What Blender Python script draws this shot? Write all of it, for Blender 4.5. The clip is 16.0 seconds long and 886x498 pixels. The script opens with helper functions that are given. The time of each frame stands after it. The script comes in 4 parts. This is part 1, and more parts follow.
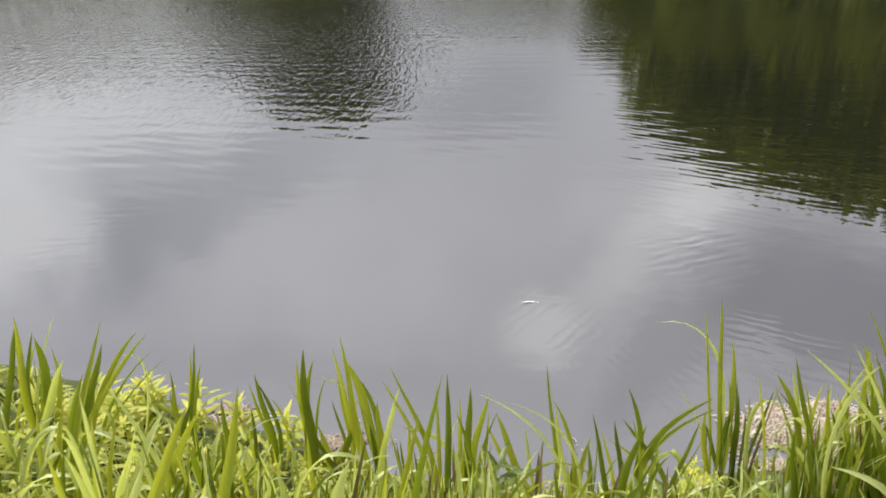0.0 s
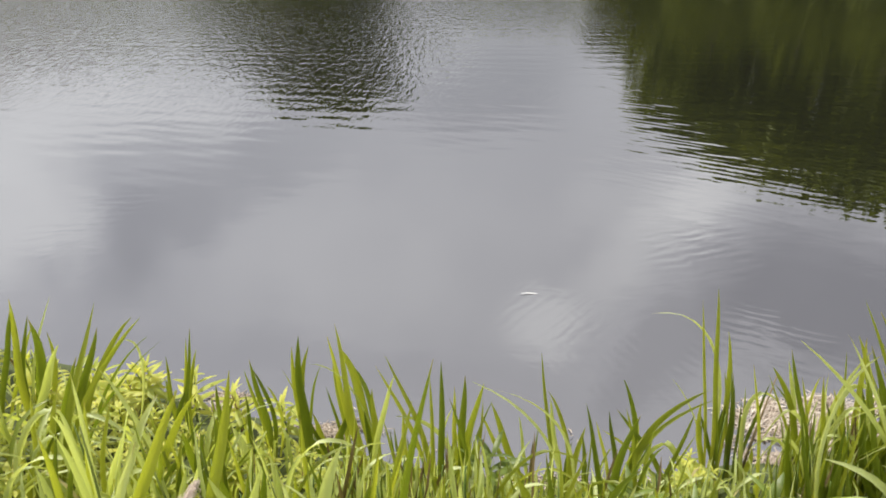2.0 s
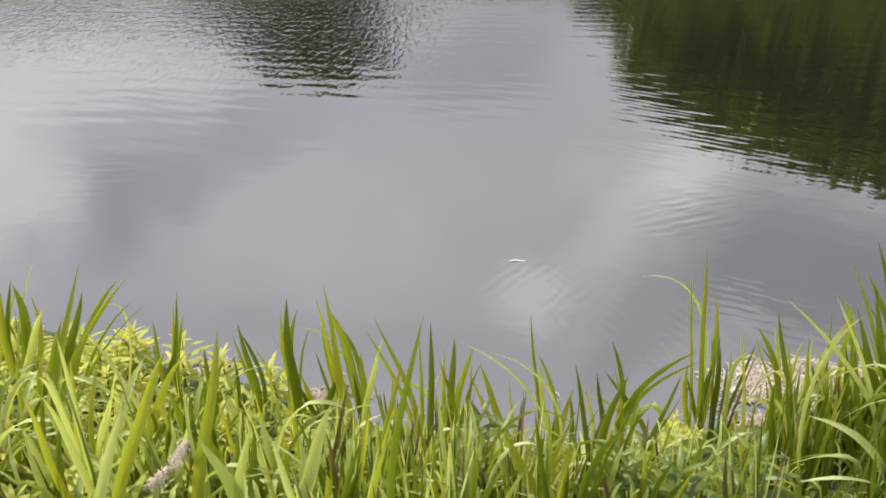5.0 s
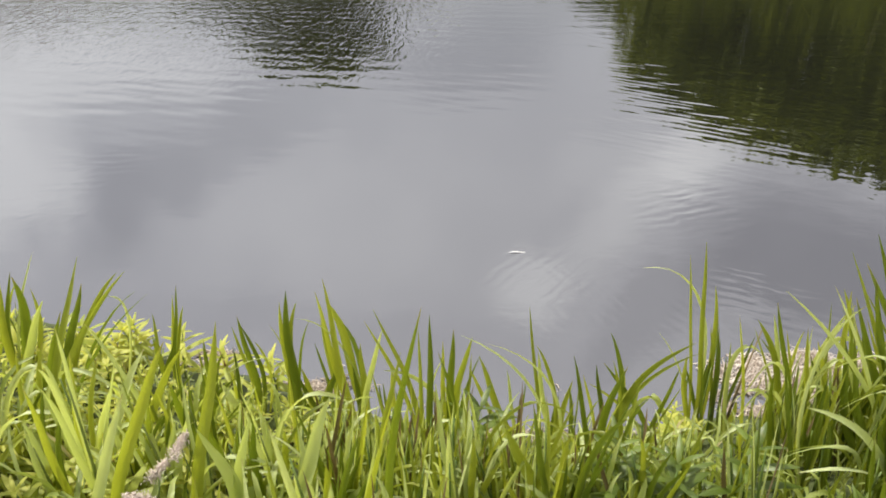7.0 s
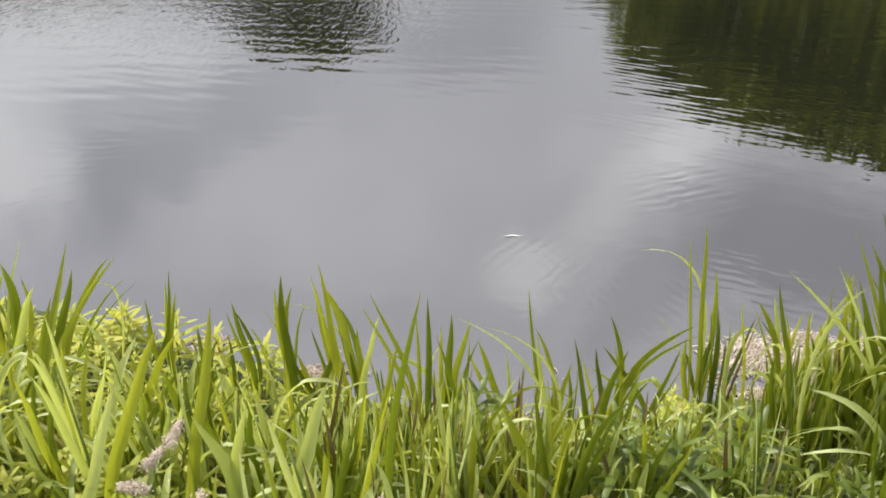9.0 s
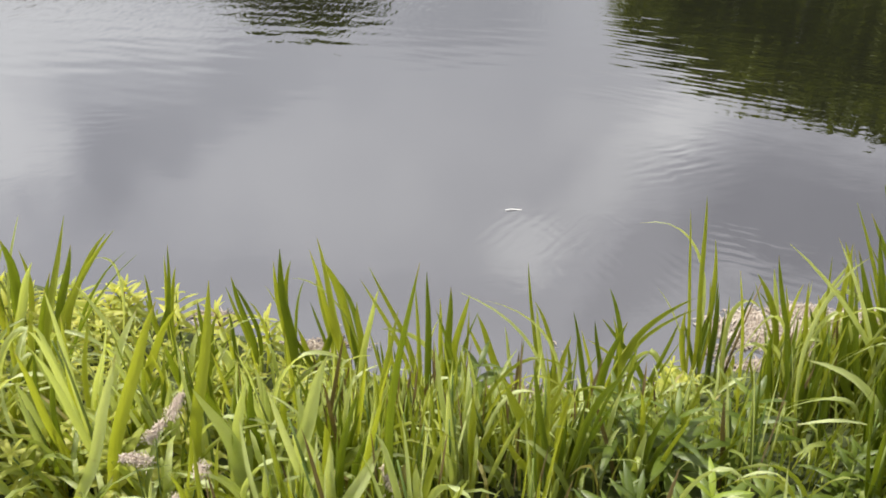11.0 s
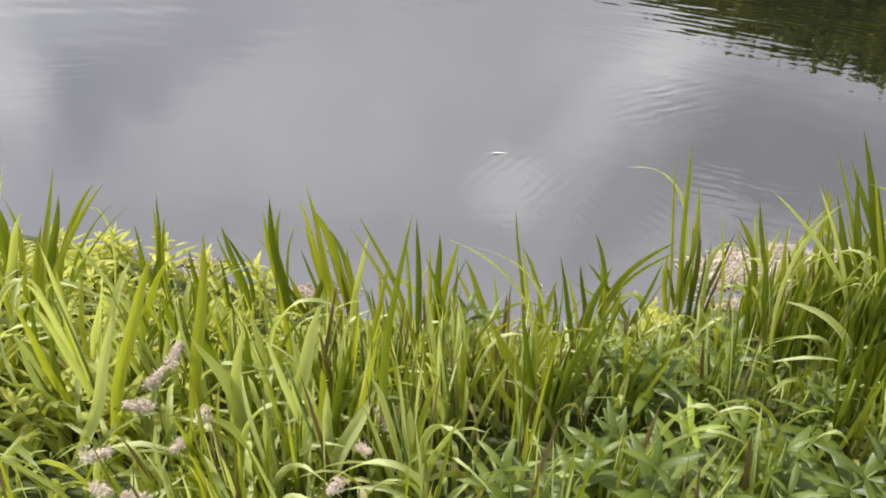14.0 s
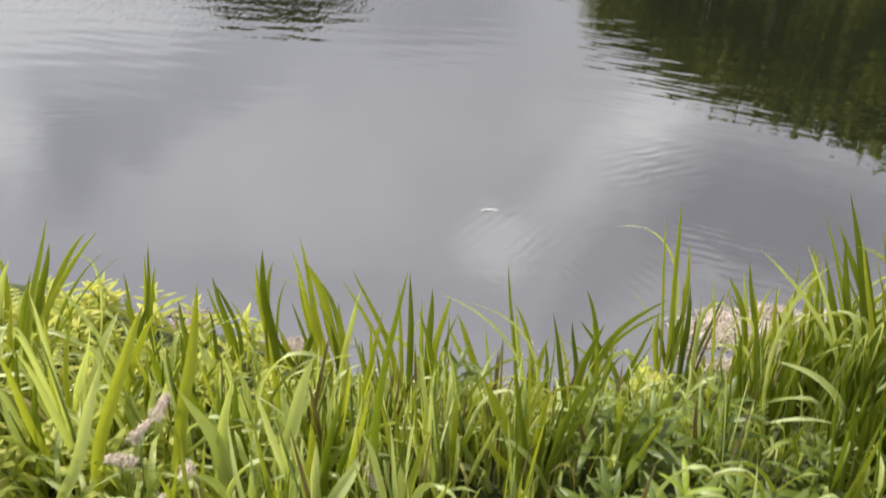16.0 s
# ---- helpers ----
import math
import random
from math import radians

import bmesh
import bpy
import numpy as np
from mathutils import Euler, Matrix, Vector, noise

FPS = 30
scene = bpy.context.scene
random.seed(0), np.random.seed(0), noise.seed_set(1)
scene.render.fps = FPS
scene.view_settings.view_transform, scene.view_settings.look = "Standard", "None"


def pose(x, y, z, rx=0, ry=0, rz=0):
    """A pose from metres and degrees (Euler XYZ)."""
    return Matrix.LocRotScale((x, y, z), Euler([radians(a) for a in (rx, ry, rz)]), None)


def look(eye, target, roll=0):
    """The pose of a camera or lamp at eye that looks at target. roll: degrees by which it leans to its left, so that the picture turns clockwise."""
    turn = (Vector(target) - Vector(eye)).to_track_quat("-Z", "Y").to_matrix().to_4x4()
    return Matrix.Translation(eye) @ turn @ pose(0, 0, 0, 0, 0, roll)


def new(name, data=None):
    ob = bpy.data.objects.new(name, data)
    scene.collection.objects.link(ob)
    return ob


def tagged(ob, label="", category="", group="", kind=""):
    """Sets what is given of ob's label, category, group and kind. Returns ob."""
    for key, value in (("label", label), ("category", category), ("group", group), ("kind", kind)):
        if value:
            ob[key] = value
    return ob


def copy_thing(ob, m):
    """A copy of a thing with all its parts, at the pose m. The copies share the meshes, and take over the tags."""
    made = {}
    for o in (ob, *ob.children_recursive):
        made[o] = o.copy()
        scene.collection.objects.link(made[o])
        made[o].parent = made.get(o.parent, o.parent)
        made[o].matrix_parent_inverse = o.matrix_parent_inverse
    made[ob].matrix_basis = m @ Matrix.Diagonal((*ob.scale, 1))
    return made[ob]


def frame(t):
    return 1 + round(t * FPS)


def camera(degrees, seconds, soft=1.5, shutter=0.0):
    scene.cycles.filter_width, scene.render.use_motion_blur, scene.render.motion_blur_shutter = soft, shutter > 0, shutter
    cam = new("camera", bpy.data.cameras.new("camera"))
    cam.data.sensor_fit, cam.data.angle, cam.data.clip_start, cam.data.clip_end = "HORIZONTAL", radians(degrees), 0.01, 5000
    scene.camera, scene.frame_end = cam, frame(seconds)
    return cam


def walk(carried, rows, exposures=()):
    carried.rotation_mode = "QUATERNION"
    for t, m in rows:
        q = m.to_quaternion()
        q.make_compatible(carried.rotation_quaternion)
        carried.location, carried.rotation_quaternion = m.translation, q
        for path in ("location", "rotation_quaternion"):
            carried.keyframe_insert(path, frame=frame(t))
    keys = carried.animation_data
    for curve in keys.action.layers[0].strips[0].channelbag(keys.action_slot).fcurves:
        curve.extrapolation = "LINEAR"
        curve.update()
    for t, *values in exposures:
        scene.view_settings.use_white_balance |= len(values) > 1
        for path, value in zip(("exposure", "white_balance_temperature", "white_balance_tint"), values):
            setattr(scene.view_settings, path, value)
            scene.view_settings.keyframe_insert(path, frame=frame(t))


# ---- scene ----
# ---- camera: held by hand over a pond's edge, tilting slowly down and up again at the end ----
cam = camera(66.0, 16.0, soft=1.8, shutter=0.5)
PATH = [  # seconds, x, y, height, yaw, pitch, roll
    (0.0, -0.009, -0.005, 1.623, -0.00, -26.00, 0.01),
    (0.5, -0.002, -0.003, 1.621, 0.18, -26.33, -0.11),
    (1.0, 0.005, -0.002, 1.619, -0.14, -26.12, -0.18),
    (1.5, 0.008, -0.005, 1.614, 0.07, -26.32, -0.43),
    (2.0, 0.006, -0.005, 1.609, 0.46, -26.59, -0.53),
    (2.5, 0.006, -0.007, 1.606, 0.43, -26.63, -0.19),
    (3.0, 0.007, -0.009, 1.601, 0.04, -26.83, -0.37),
    (3.5, 0.009, -0.016, 1.601, -0.16, -26.58, -0.57),
    (4.0, 0.008, -0.018, 1.594, -0.19, -26.76, -0.64),
    (4.5, 0.005, -0.012, 1.586, -0.32, -27.56, -0.85),
    (5.0, 0.002, -0.009, 1.582, -0.49, -28.87, -0.99),
    (7.5, 0.008, -0.006, 1.582, -0.45, -29.62, -0.84),
    (8.0, 0.006, -0.005, 1.580, -0.49, -29.78, -0.78),
    (8.5, 0.006, 0.002, 1.579, -0.59, -30.36, -0.65),
    (9.0, -0.002, 0.015, 1.564, -1.10, -30.83, -0.82),
    (11.5, 0.002, 0.015, 1.558, -1.32, -33.97, -0.58),
    (12.0, 0.006, 0.016, 1.565, -1.69, -35.13, -0.70),
    (12.5, 0.004, 0.018, 1.563, -1.95, -35.67, -0.83),
    (13.0, 0.004, 0.014, 1.572, -2.13, -36.56, -0.87),
    (13.5, -0.003, 0.015, 1.574, -2.23, -36.92, -1.01),
    (14.0, -0.012, 0.003, 1.586, -2.65, -37.87, -0.88),
    (14.5, -0.012, -0.003, 1.588, -3.03, -38.52, -1.24),
    (15.0, 0.002, -0.004, 1.577, -2.84, -38.33, -0.93),
    (15.5, -0.011, -0.008, 1.580, -3.08, -37.38, -1.17),
    (16.0, -0.026, 0.001, 1.584, -2.96, -33.17, -2.29),
]
walk(cam, [(t, pose(x, y, h, 90 + pitch, roll, yaw)) for t, x, y, h, yaw, pitch, roll in PATH])

# ---- world: bright broken cloud, hazy sun ----
SUN_EL, SUN_AZ = 60.0, -80.0  # degrees; azimuth clockwise from +y


def heading(azimuth, elevation):
    a, e = radians(azimuth), radians(elevation)
    return Vector((math.sin(a) * math.cos(e), math.cos(a) * math.cos(e), math.sin(e)))


class Nodes:
    """A small writer of node trees."""

    def __init__(self, tree):
        self.tree = tree
        tree.nodes.clear()

    def add(self, kind, **inputs):
        node = self.tree.nodes.new(kind)
        for key, value in inputs.items():
            self.put(node, int(key[1:]) if key[0] == "i" and key[1:].isdigit() else key.replace("_", " "), value)
        return node

    def put(self, node, slot, value):
        socket = node.inputs[slot]
        if isinstance(value, bpy.types.NodeSocket):
            self.tree.links.new(value, socket)
        else:
            socket.default_value = value

    def math(self, op, a, b=0.0, c=0.0, clamp=False):
        node = self.add("ShaderNodeMath", i0=a, i1=b, i2=c)
        node.operation, node.use_clamp = op, clamp
        return node.outputs[0]

    def vec(self, op, a, b=(0, 0, 0)):
        node = self.add("ShaderNodeVectorMath", i0=a, i1=b)
        node.operation = op
        return node

    def span(self, value, lo, hi, to_lo=0.0, to_hi=1.0, smooth=True):
        node = self.add("ShaderNodeMapRange", i0=value, i1=lo, i2=hi, i3=to_lo, i4=to_hi)
        node.interpolation_type = "SMOOTHSTEP" if smooth else "LINEAR"
        return node.outputs[0]

    def mix(self, factor, a, b, blend="MIX"):
        node = self.add("ShaderNodeMix")
        node.data_type, node.blend_type = "RGBA", blend
        self.put(node, 0, factor), self.put(node, 6, a), self.put(node, 7, b)
        return node.outputs[2]

    def noise(self, vector, scale, detail=4.0, rough=0.5, warp=0.0):
        return self.add("ShaderNodeTexNoise", Vector=vector, Scale=scale, Detail=detail, Roughness=rough, Distortion=warp)

    def ramp(self, factor, *stops):
        node = self.add("ShaderNodeValToRGB", Fac=factor)
        ramp = node.color_ramp
        while len(ramp.elements) < len(stops):
            ramp.elements.new(0.5)
        for element, (place, colour) in zip(ramp.elements, stops):
            element.position, element.color = place, (*colour, 1)
        return node.outputs[0]


world = bpy.data.worlds.new("sky")
world.use_nodes = True
scene.world = world
w = Nodes(world.node_tree)
way = w.add("ShaderNodeTexCoord").outputs["Generated"]
drift = w.noise(way, 3.6, 6.0, 0.58)
wobble = w.vec("SCALE", w.vec("SUBTRACT", drift.outputs["Color"], (0.5, 0.5, 0.5)).outputs[0])
w.put(wobble, "Scale", 0.23)
bent = w.vec("NORMALIZE", w.vec("ADD", way, wobble.outputs[0]).outputs[0]).outputs[0]
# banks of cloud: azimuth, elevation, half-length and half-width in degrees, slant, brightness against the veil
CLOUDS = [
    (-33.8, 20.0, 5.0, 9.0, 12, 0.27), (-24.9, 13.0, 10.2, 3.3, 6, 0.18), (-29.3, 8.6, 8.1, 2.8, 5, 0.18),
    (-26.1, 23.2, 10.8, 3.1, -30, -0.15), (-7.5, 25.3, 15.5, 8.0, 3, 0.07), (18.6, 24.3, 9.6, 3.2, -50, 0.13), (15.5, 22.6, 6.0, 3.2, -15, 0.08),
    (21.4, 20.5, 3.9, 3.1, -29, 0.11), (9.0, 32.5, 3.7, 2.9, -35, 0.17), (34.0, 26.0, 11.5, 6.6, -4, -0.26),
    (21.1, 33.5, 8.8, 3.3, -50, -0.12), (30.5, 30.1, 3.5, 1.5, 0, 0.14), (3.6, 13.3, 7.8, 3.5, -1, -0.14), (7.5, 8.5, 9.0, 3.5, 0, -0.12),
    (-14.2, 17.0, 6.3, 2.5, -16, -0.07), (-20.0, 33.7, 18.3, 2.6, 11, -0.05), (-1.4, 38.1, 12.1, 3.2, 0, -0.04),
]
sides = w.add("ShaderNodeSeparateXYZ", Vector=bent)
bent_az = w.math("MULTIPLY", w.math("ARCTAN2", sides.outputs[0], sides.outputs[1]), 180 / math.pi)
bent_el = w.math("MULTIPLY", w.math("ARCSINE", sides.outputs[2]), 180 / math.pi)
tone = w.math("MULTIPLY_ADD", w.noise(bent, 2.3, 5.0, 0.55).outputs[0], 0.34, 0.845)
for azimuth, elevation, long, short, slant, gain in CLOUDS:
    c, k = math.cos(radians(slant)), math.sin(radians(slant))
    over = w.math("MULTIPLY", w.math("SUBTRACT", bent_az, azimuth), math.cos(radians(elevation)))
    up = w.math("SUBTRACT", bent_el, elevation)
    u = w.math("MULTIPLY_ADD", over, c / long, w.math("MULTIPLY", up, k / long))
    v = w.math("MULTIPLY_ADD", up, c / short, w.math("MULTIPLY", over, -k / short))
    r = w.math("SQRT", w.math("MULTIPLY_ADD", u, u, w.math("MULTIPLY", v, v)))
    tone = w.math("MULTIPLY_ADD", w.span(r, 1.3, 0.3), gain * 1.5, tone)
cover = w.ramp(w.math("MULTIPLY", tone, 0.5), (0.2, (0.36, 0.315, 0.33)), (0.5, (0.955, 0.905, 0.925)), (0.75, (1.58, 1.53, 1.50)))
sky = w.add("ShaderNodeTexSky")
sky.sky_type, sky.sun_disc, sky.sun_elevation, sky.sun_rotation = "NISHITA", False, radians(SUN_EL), radians(SUN_AZ)
blue = sky.outputs[0]
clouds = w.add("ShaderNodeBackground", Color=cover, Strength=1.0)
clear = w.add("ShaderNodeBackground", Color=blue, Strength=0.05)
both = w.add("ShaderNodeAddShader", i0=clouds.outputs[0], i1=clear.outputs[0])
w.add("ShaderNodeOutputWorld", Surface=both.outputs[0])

sun = new("sun", bpy.data.lights.new("sun", "SUN"))
sun.data.energy, sun.data.angle, sun.data.color = 5.6, radians(2), (1.0, 0.95, 0.86)
sun.matrix_world = look(heading(SUN_AZ, SUN_EL) * 60, (0, 0, 0))
scene.view_settings.exposure = 0.0


# ---- materials ----
def material(name):
    m = bpy.data.materials.new(name)
    m.use_nodes = True
    return m, Nodes(m.node_tree)


def leaf_material(name, dark, light, base, gloss=0.33, glow=0.47, island=False, vein=90.0, spots=0.25, withered=False):
    """Thin living leaf: veins along it, paler foot, tone that differs from leaf to leaf, light shining through."""
    m, n = material(name)
    uv = n.add("ShaderNodeTexCoord").outputs["UV"]
    place = n.add("ShaderNodeNewGeometry")
    own = place.outputs["Random Per Island"] if island else n.add("ShaderNodeObjectInfo").outputs["Random"]
    parts = n.add("ShaderNodeSeparateXYZ", Vector=uv)
    stretch = n.vec("MULTIPLY", uv, (vein, 3.0, 1.0)).outputs[0]
    shift = n.vec("ADD", stretch, n.add("ShaderNodeCombineXYZ", X=n.math("MULTIPLY", own, 37.0)).outputs[0]).outputs[0]
    lines = n.noise(shift, 1.0, 2.0, 0.6).outputs[0]
    blotch = n.noise(place.outputs["Position"], 38.0, 4.0, 0.6).outputs[0]
    tone = n.math("ADD", n.math("MULTIPLY", own, 0.62), n.math("MULTIPLY", lines, 0.4), clamp=True)
    colour = n.mix(tone, (*dark, 1), (*light, 1))
    foot = n.span(parts.outputs[1], 0.45, 0.0)
    colour = n.mix(n.math("MULTIPLY", foot, 0.5), colour, (*base, 1))
    worn = n.math("MULTIPLY", n.span(blotch, 0.60, 0.74), spots)
    colour = n.mix(worn, colour, (0.30, 0.26, 0.08, 1))
    if withered:
        dead = n.math("MULTIPLY", n.span(own, 0.972, 0.976), 0.8)
        colour = n.mix(dead, colour, (0.42, 0.34, 0.17, 1))
    tip = n.math("MULTIPLY", n.span(parts.outputs[1], 0.93, 1.0), n.span(own, 0.35, 0.6))
    colour = n.mix(n.math("MULTIPLY", tip, 0.7), colour, (0.34, 0.27, 0.13, 1))
    ridge = n.add("ShaderNodeBump", Strength=0.5, Distance=0.0012, Height=lines).outputs[0]
    skin = n.add("ShaderNodeBsdfPrincipled", Base_Color=colour, Roughness=gloss, Normal=ridge)
    n.put(skin, "Specular IOR Level", 0.95 if gloss < 0.5 else 0.45)
    thin = n.add("ShaderNodeBsdfTranslucent", Color=n.mix(1.0, colour, (1.5, 1.45, 0.55, 1), "MULTIPLY"), Normal=ridge)
    mixed = n.add("ShaderNodeMixShader", i0=glow, i1=skin.outputs[0], i2=thin.outputs[0])
    n.add("ShaderNodeOutputMaterial", Surface=mixed.outputs[0])
    return m


def plain_material(name, dark, light, scale, rough=0.85, bump=0.004, island=False):
    m, n = material(name)
    place = n.add("ShaderNodeNewGeometry")
    fine = n.noise(place.outputs["Position"], scale, 6.0, 0.65).outputs[0]
    broad = n.noise(place.outputs["Position"], scale * 0.13, 3.0, 0.5).outputs[0]
    own = place.outputs["Random Per Island"] if island else n.add("ShaderNodeObjectInfo").outputs["Random"]
    tone = n.math("ADD", n.math("MULTIPLY", fine, 0.5), n.math("ADD", n.math("MULTIPLY", broad, 0.35), n.math("MULTIPLY", own, 0.35)))
    colour = n.mix(n.span(tone, 0.35, 0.85), (*dark, 1), (*light, 1))
    relief = n.add("ShaderNodeBump", Strength=0.7, Distance=bump, Height=fine).outputs[0]
    skin = n.add("ShaderNodeBsdfPrincipled", Base_Color=colour, Roughness=rough, Normal=relief)
    n.add("ShaderNodeOutputMaterial", Surface=skin.outputs[0])
    return m


def water_material():
    """Dark, still pond water: faint long swell, cat's-paws of fine ripple farther out, short wave trains near the bank."""
    m, n = material("pond_water")
    at = n.add("ShaderNodeNewGeometry").outputs["Position"]
    sep = n.add("ShaderNodeSeparateXYZ", Vector=at)
    x, y = sep.outputs[0], sep.outputs[1]

    def swell(angle, length, height, seed):
        a = radians(angle)
        along = n.vec("DOT_PRODUCT", at, (math.cos(a), math.sin(a), 0)).outputs["Value"]
        ragged = n.math("MULTIPLY", n.noise(n.vec("ADD", at, (seed, 0, 0)).outputs[0], 0.8 / length * 0.35, 2.0).outputs[0], 7.0)
        return n.math("MULTIPLY", n.math("SINE", n.math("MULTIPLY_ADD", along, 2 * math.pi / length, ragged)), height)

    loose = n.noise(at, 4.6, 2.0).outputs[0]
    crooked = n.math("MULTIPLY", loose, 8.0)
    broken = n.span(loose, 0.38, 0.56)

    def train(cx, cy, angle, length, height, reach):
        """A short run of small waves round one place."""
        a = radians(angle)
        r = n.vec("LENGTH", n.vec("SUBTRACT", at, (cx, cy, 0)).outputs[0]).outputs["Value"]
        along = n.vec("DOT_PRODUCT", at, (math.cos(a), math.sin(a), 0)).outputs["Value"]
        wave = n.math("SINE", n.math("MULTIPLY_ADD", along, 2 * math.pi / length, crooked))
        return n.math("MULTIPLY", wave, n.math("MULTIPLY", broken, n.span(r, reach, reach * 0.25, 0.0, height)))

    patch = n.noise(n.vec("MULTIPLY", at, (0.16, 0.22, 1)).outputs[0], 1.0, 2.0).outputs[0]
    far = n.span(y, 4.6, 8.5)
    left = n.span(n.math("DIVIDE", x, n.math("MAXIMUM", y, 1.0)), 0.10, -0.04)
    right = n.span(n.math("DIVIDE", x, n.math("MAXIMUM", y, 1.0)), 0.05, 0.3)
    breeze = n.math("MULTIPLY", n.math("MULTIPLY", far, n.math("MULTIPLY_ADD", right, -0.75, 1.0)), n.math("MAXIMUM", left, n.math("MAXIMUM", n.span(patch, 0.56, 0.66), n.span(y, 8.0, 12.0))))
    chop_at = n.vec("MULTIPLY", at, (1.1, 0.36, 1)).outputs[0]
    chop = n.math("MULTIPLY", n.math("SUBTRACT", n.noise(chop_at, 15.0, 1.0, 0.5, 0.5).outputs[0], 0.5), 0.0092)
    fine = n.math("MULTIPLY", n.math("SUBTRACT", n.noise(chop_at, 27.0, 1.0, 0.5, 0.4).outputs[0], 0.5), 0.0050)
    chop = n.math("MULTIPLY", n.math("ADD", chop, fine), n.math("MULTIPLY", breeze, n.span(y, 6.0, 11.0, 1.0, 1.8)))
    hum = n.math("MULTIPLY", n.noise(n.vec("MULTIPLY", at, (1.0, 1.5, 1)).outputs[0], 5.5, 3.0, 0.55).outputs[0], 0.0007)
    mid = n.math("MULTIPLY", n.span(y, 3.2, 5.0), 1.0)
    terms = [chop, hum,
             n.math("MULTIPLY", swell(86, 0.50, 0.00030, 3.0), mid),
             n.math("MULTIPLY", swell(92, 0.30, 0.00036, 9.0), mid),
             n.math("MULTIPLY", swell(60, 0.088, 0.00019, 5.0), n.math("MULTIPLY", mid, right)),
             n.math("MULTIPLY", swell(72, 0.15, 0.00016, 25.0), mid),
             n.math("MULTIPLY", swell(58, 0.23, 0.00014, 21.0), n.span(patch, 0.42, 0.6)),
             n.math("MULTIPLY", swell(91, 0.27, 0.00050, 31.0), breeze),
             train(0.80, 2.32, 26, 0.052, 0.00020, 0.48),
             train(0.50, 2.58, 140, 0.055, 0.00012, 0.40),
             train(1.42, 2.42, 65, 0.060, 0.00018, 0.46),
             train(1.30, 3.30, 112, 0.075, 0.00022, 0.50),
             train(-2.15, 3.65, 98, 0.090, 0.00022, 0.55)]
    total = terms[0]
    for term in terms[1:]:
        total = n.math("ADD", total, term)
    normal = n.add("ShaderNodeBump", Strength=1.0, Distance=1.0, Height=total).outputs[0]
    body = n.add("ShaderNodeBsdfDiffuse", Color=(0.011, 0.012, 0.007, 1))
    mirror = n.add("ShaderNodeBsdfGlossy", Color=(1, 1, 1, 1), Roughness=0.004, Normal=normal)
    sheen = n.add("ShaderNodeFresnel", IOR=1.33, Normal=normal).outputs[0]
    factor = n.math("MULTIPLY_ADD", sheen, 0.14, 0.315, clamp=True)
    mixed = n.add("ShaderNodeMixShader", i0=factor, i1=body.outputs[0], i2=mirror.outputs[0])
    n.add("ShaderNodeOutputMaterial", Surface=mixed.outputs[0])
    return m


REED = leaf_material("reed_leaf", (0.130, 0.174, 0.018), (0.450, 0.485, 0.074), (0.48, 0.48, 0.10), glow=0.50)
# darker copy of the reed leaf, with the blades' shadow side put into its green
SHADED_REED = leaf_material("shaded_reed_leaf", (0.075, 0.115, 0.010), (0.210, 0.265, 0.026), (0.26, 0.28, 0.05), glow=0.42)
# whitish copy of the reed leaf: sky sheen on its upper side is coloured in
SHEEN_REED = leaf_material("sheen_reed_leaf", (0.38, 0.45, 0.150), (0.64, 0.70, 0.37), (0.46, 0.49, 0.16), gloss=0.32, glow=0.42)
DRY_REED = leaf_material("dry_reed_leaf", (0.09, 0.07, 0.03), (0.26, 0.19, 0.09), (0.14, 0.11, 0.05), gloss=0.6, glow=0.15)
UNDERGROWTH = leaf_material("undergrowth_leaf", (0.130, 0.180, 0.022), (0.60, 0.67, 0.230), (0.38, 0.40, 0.09), island=True, vein=60.0, withered=True)
YELLOW_LEAF = leaf_material("golden_leaf", (0.24, 0.31, 0.045), (0.69, 0.67, 0.17), (0.40, 0.43, 0.08), vein=14.0, gloss=0.5, spots=0.12)
GREEN_LEAF = leaf_material("willowherb_leaf", (0.070, 0.112, 0.012), (0.205, 0.275, 0.035), (0.12, 0.16, 0.03), vein=14.0, gloss=0.42)
YOUNG_LEAF = leaf_material("young_leaf", (0.22, 0.32, 0.03), (0.40, 0.50, 0.06), (0.32, 0.40, 0.05), vein=14.0, gloss=0.4)
TREE_LEAF = leaf_material("tree_leaf", (0.050, 0.068, 0.010), (0.140, 0.165, 0.020), (0.08, 0.10, 0.018), island=True, vein=8.0, gloss=0.5, glow=0.3)
HEDGE_LEAF = leaf_material("hedge_leaf", (0.082, 0.106, 0.014), (0.215, 0.245, 0.028), (0.14, 0.16, 0.025), island=True, vein=8.0, gloss=0.5, glow=0.25)
COPPER_LEAF = leaf_material("copper_leaf", (0.075, 0.045, 0.030), (0.17, 0.10, 0.065), (0.10, 0.06, 0.04), island=True, vein=8.0, gloss=0.5, glow=0.25)
STEM = plain_material("green_stem", (0.09, 0.15, 0.03), (0.22, 0.26, 0.06), 60.0, 0.55, 0.0006)
RED_STEM = plain_material("reddish_stem", (0.16, 0.07, 0.03), (0.30, 0.16, 0.06), 60.0, 0.55, 0.0006)
SEED = plain_material("seed_head", (0.55, 0.46, 0.38), (0.68, 0.59, 0.50), 90.0, 0.9, 0.001, True)
STRAW = plain_material("bleached_straw", (0.27, 0.215, 0.165), (0.58, 0.505, 0.42), 90.0, 0.8, 0.001, True)
SCUM = plain_material("pale_scum", (0.36, 0.29, 0.23), (0.76, 0.70, 0.61), 120.0, 0.75, 0.002, True)
FEATHER = plain_material("bleached_leaf", (0.55, 0.55, 0.51), (0.76, 0.76, 0.73), 160.0, 0.6, 0.0005)
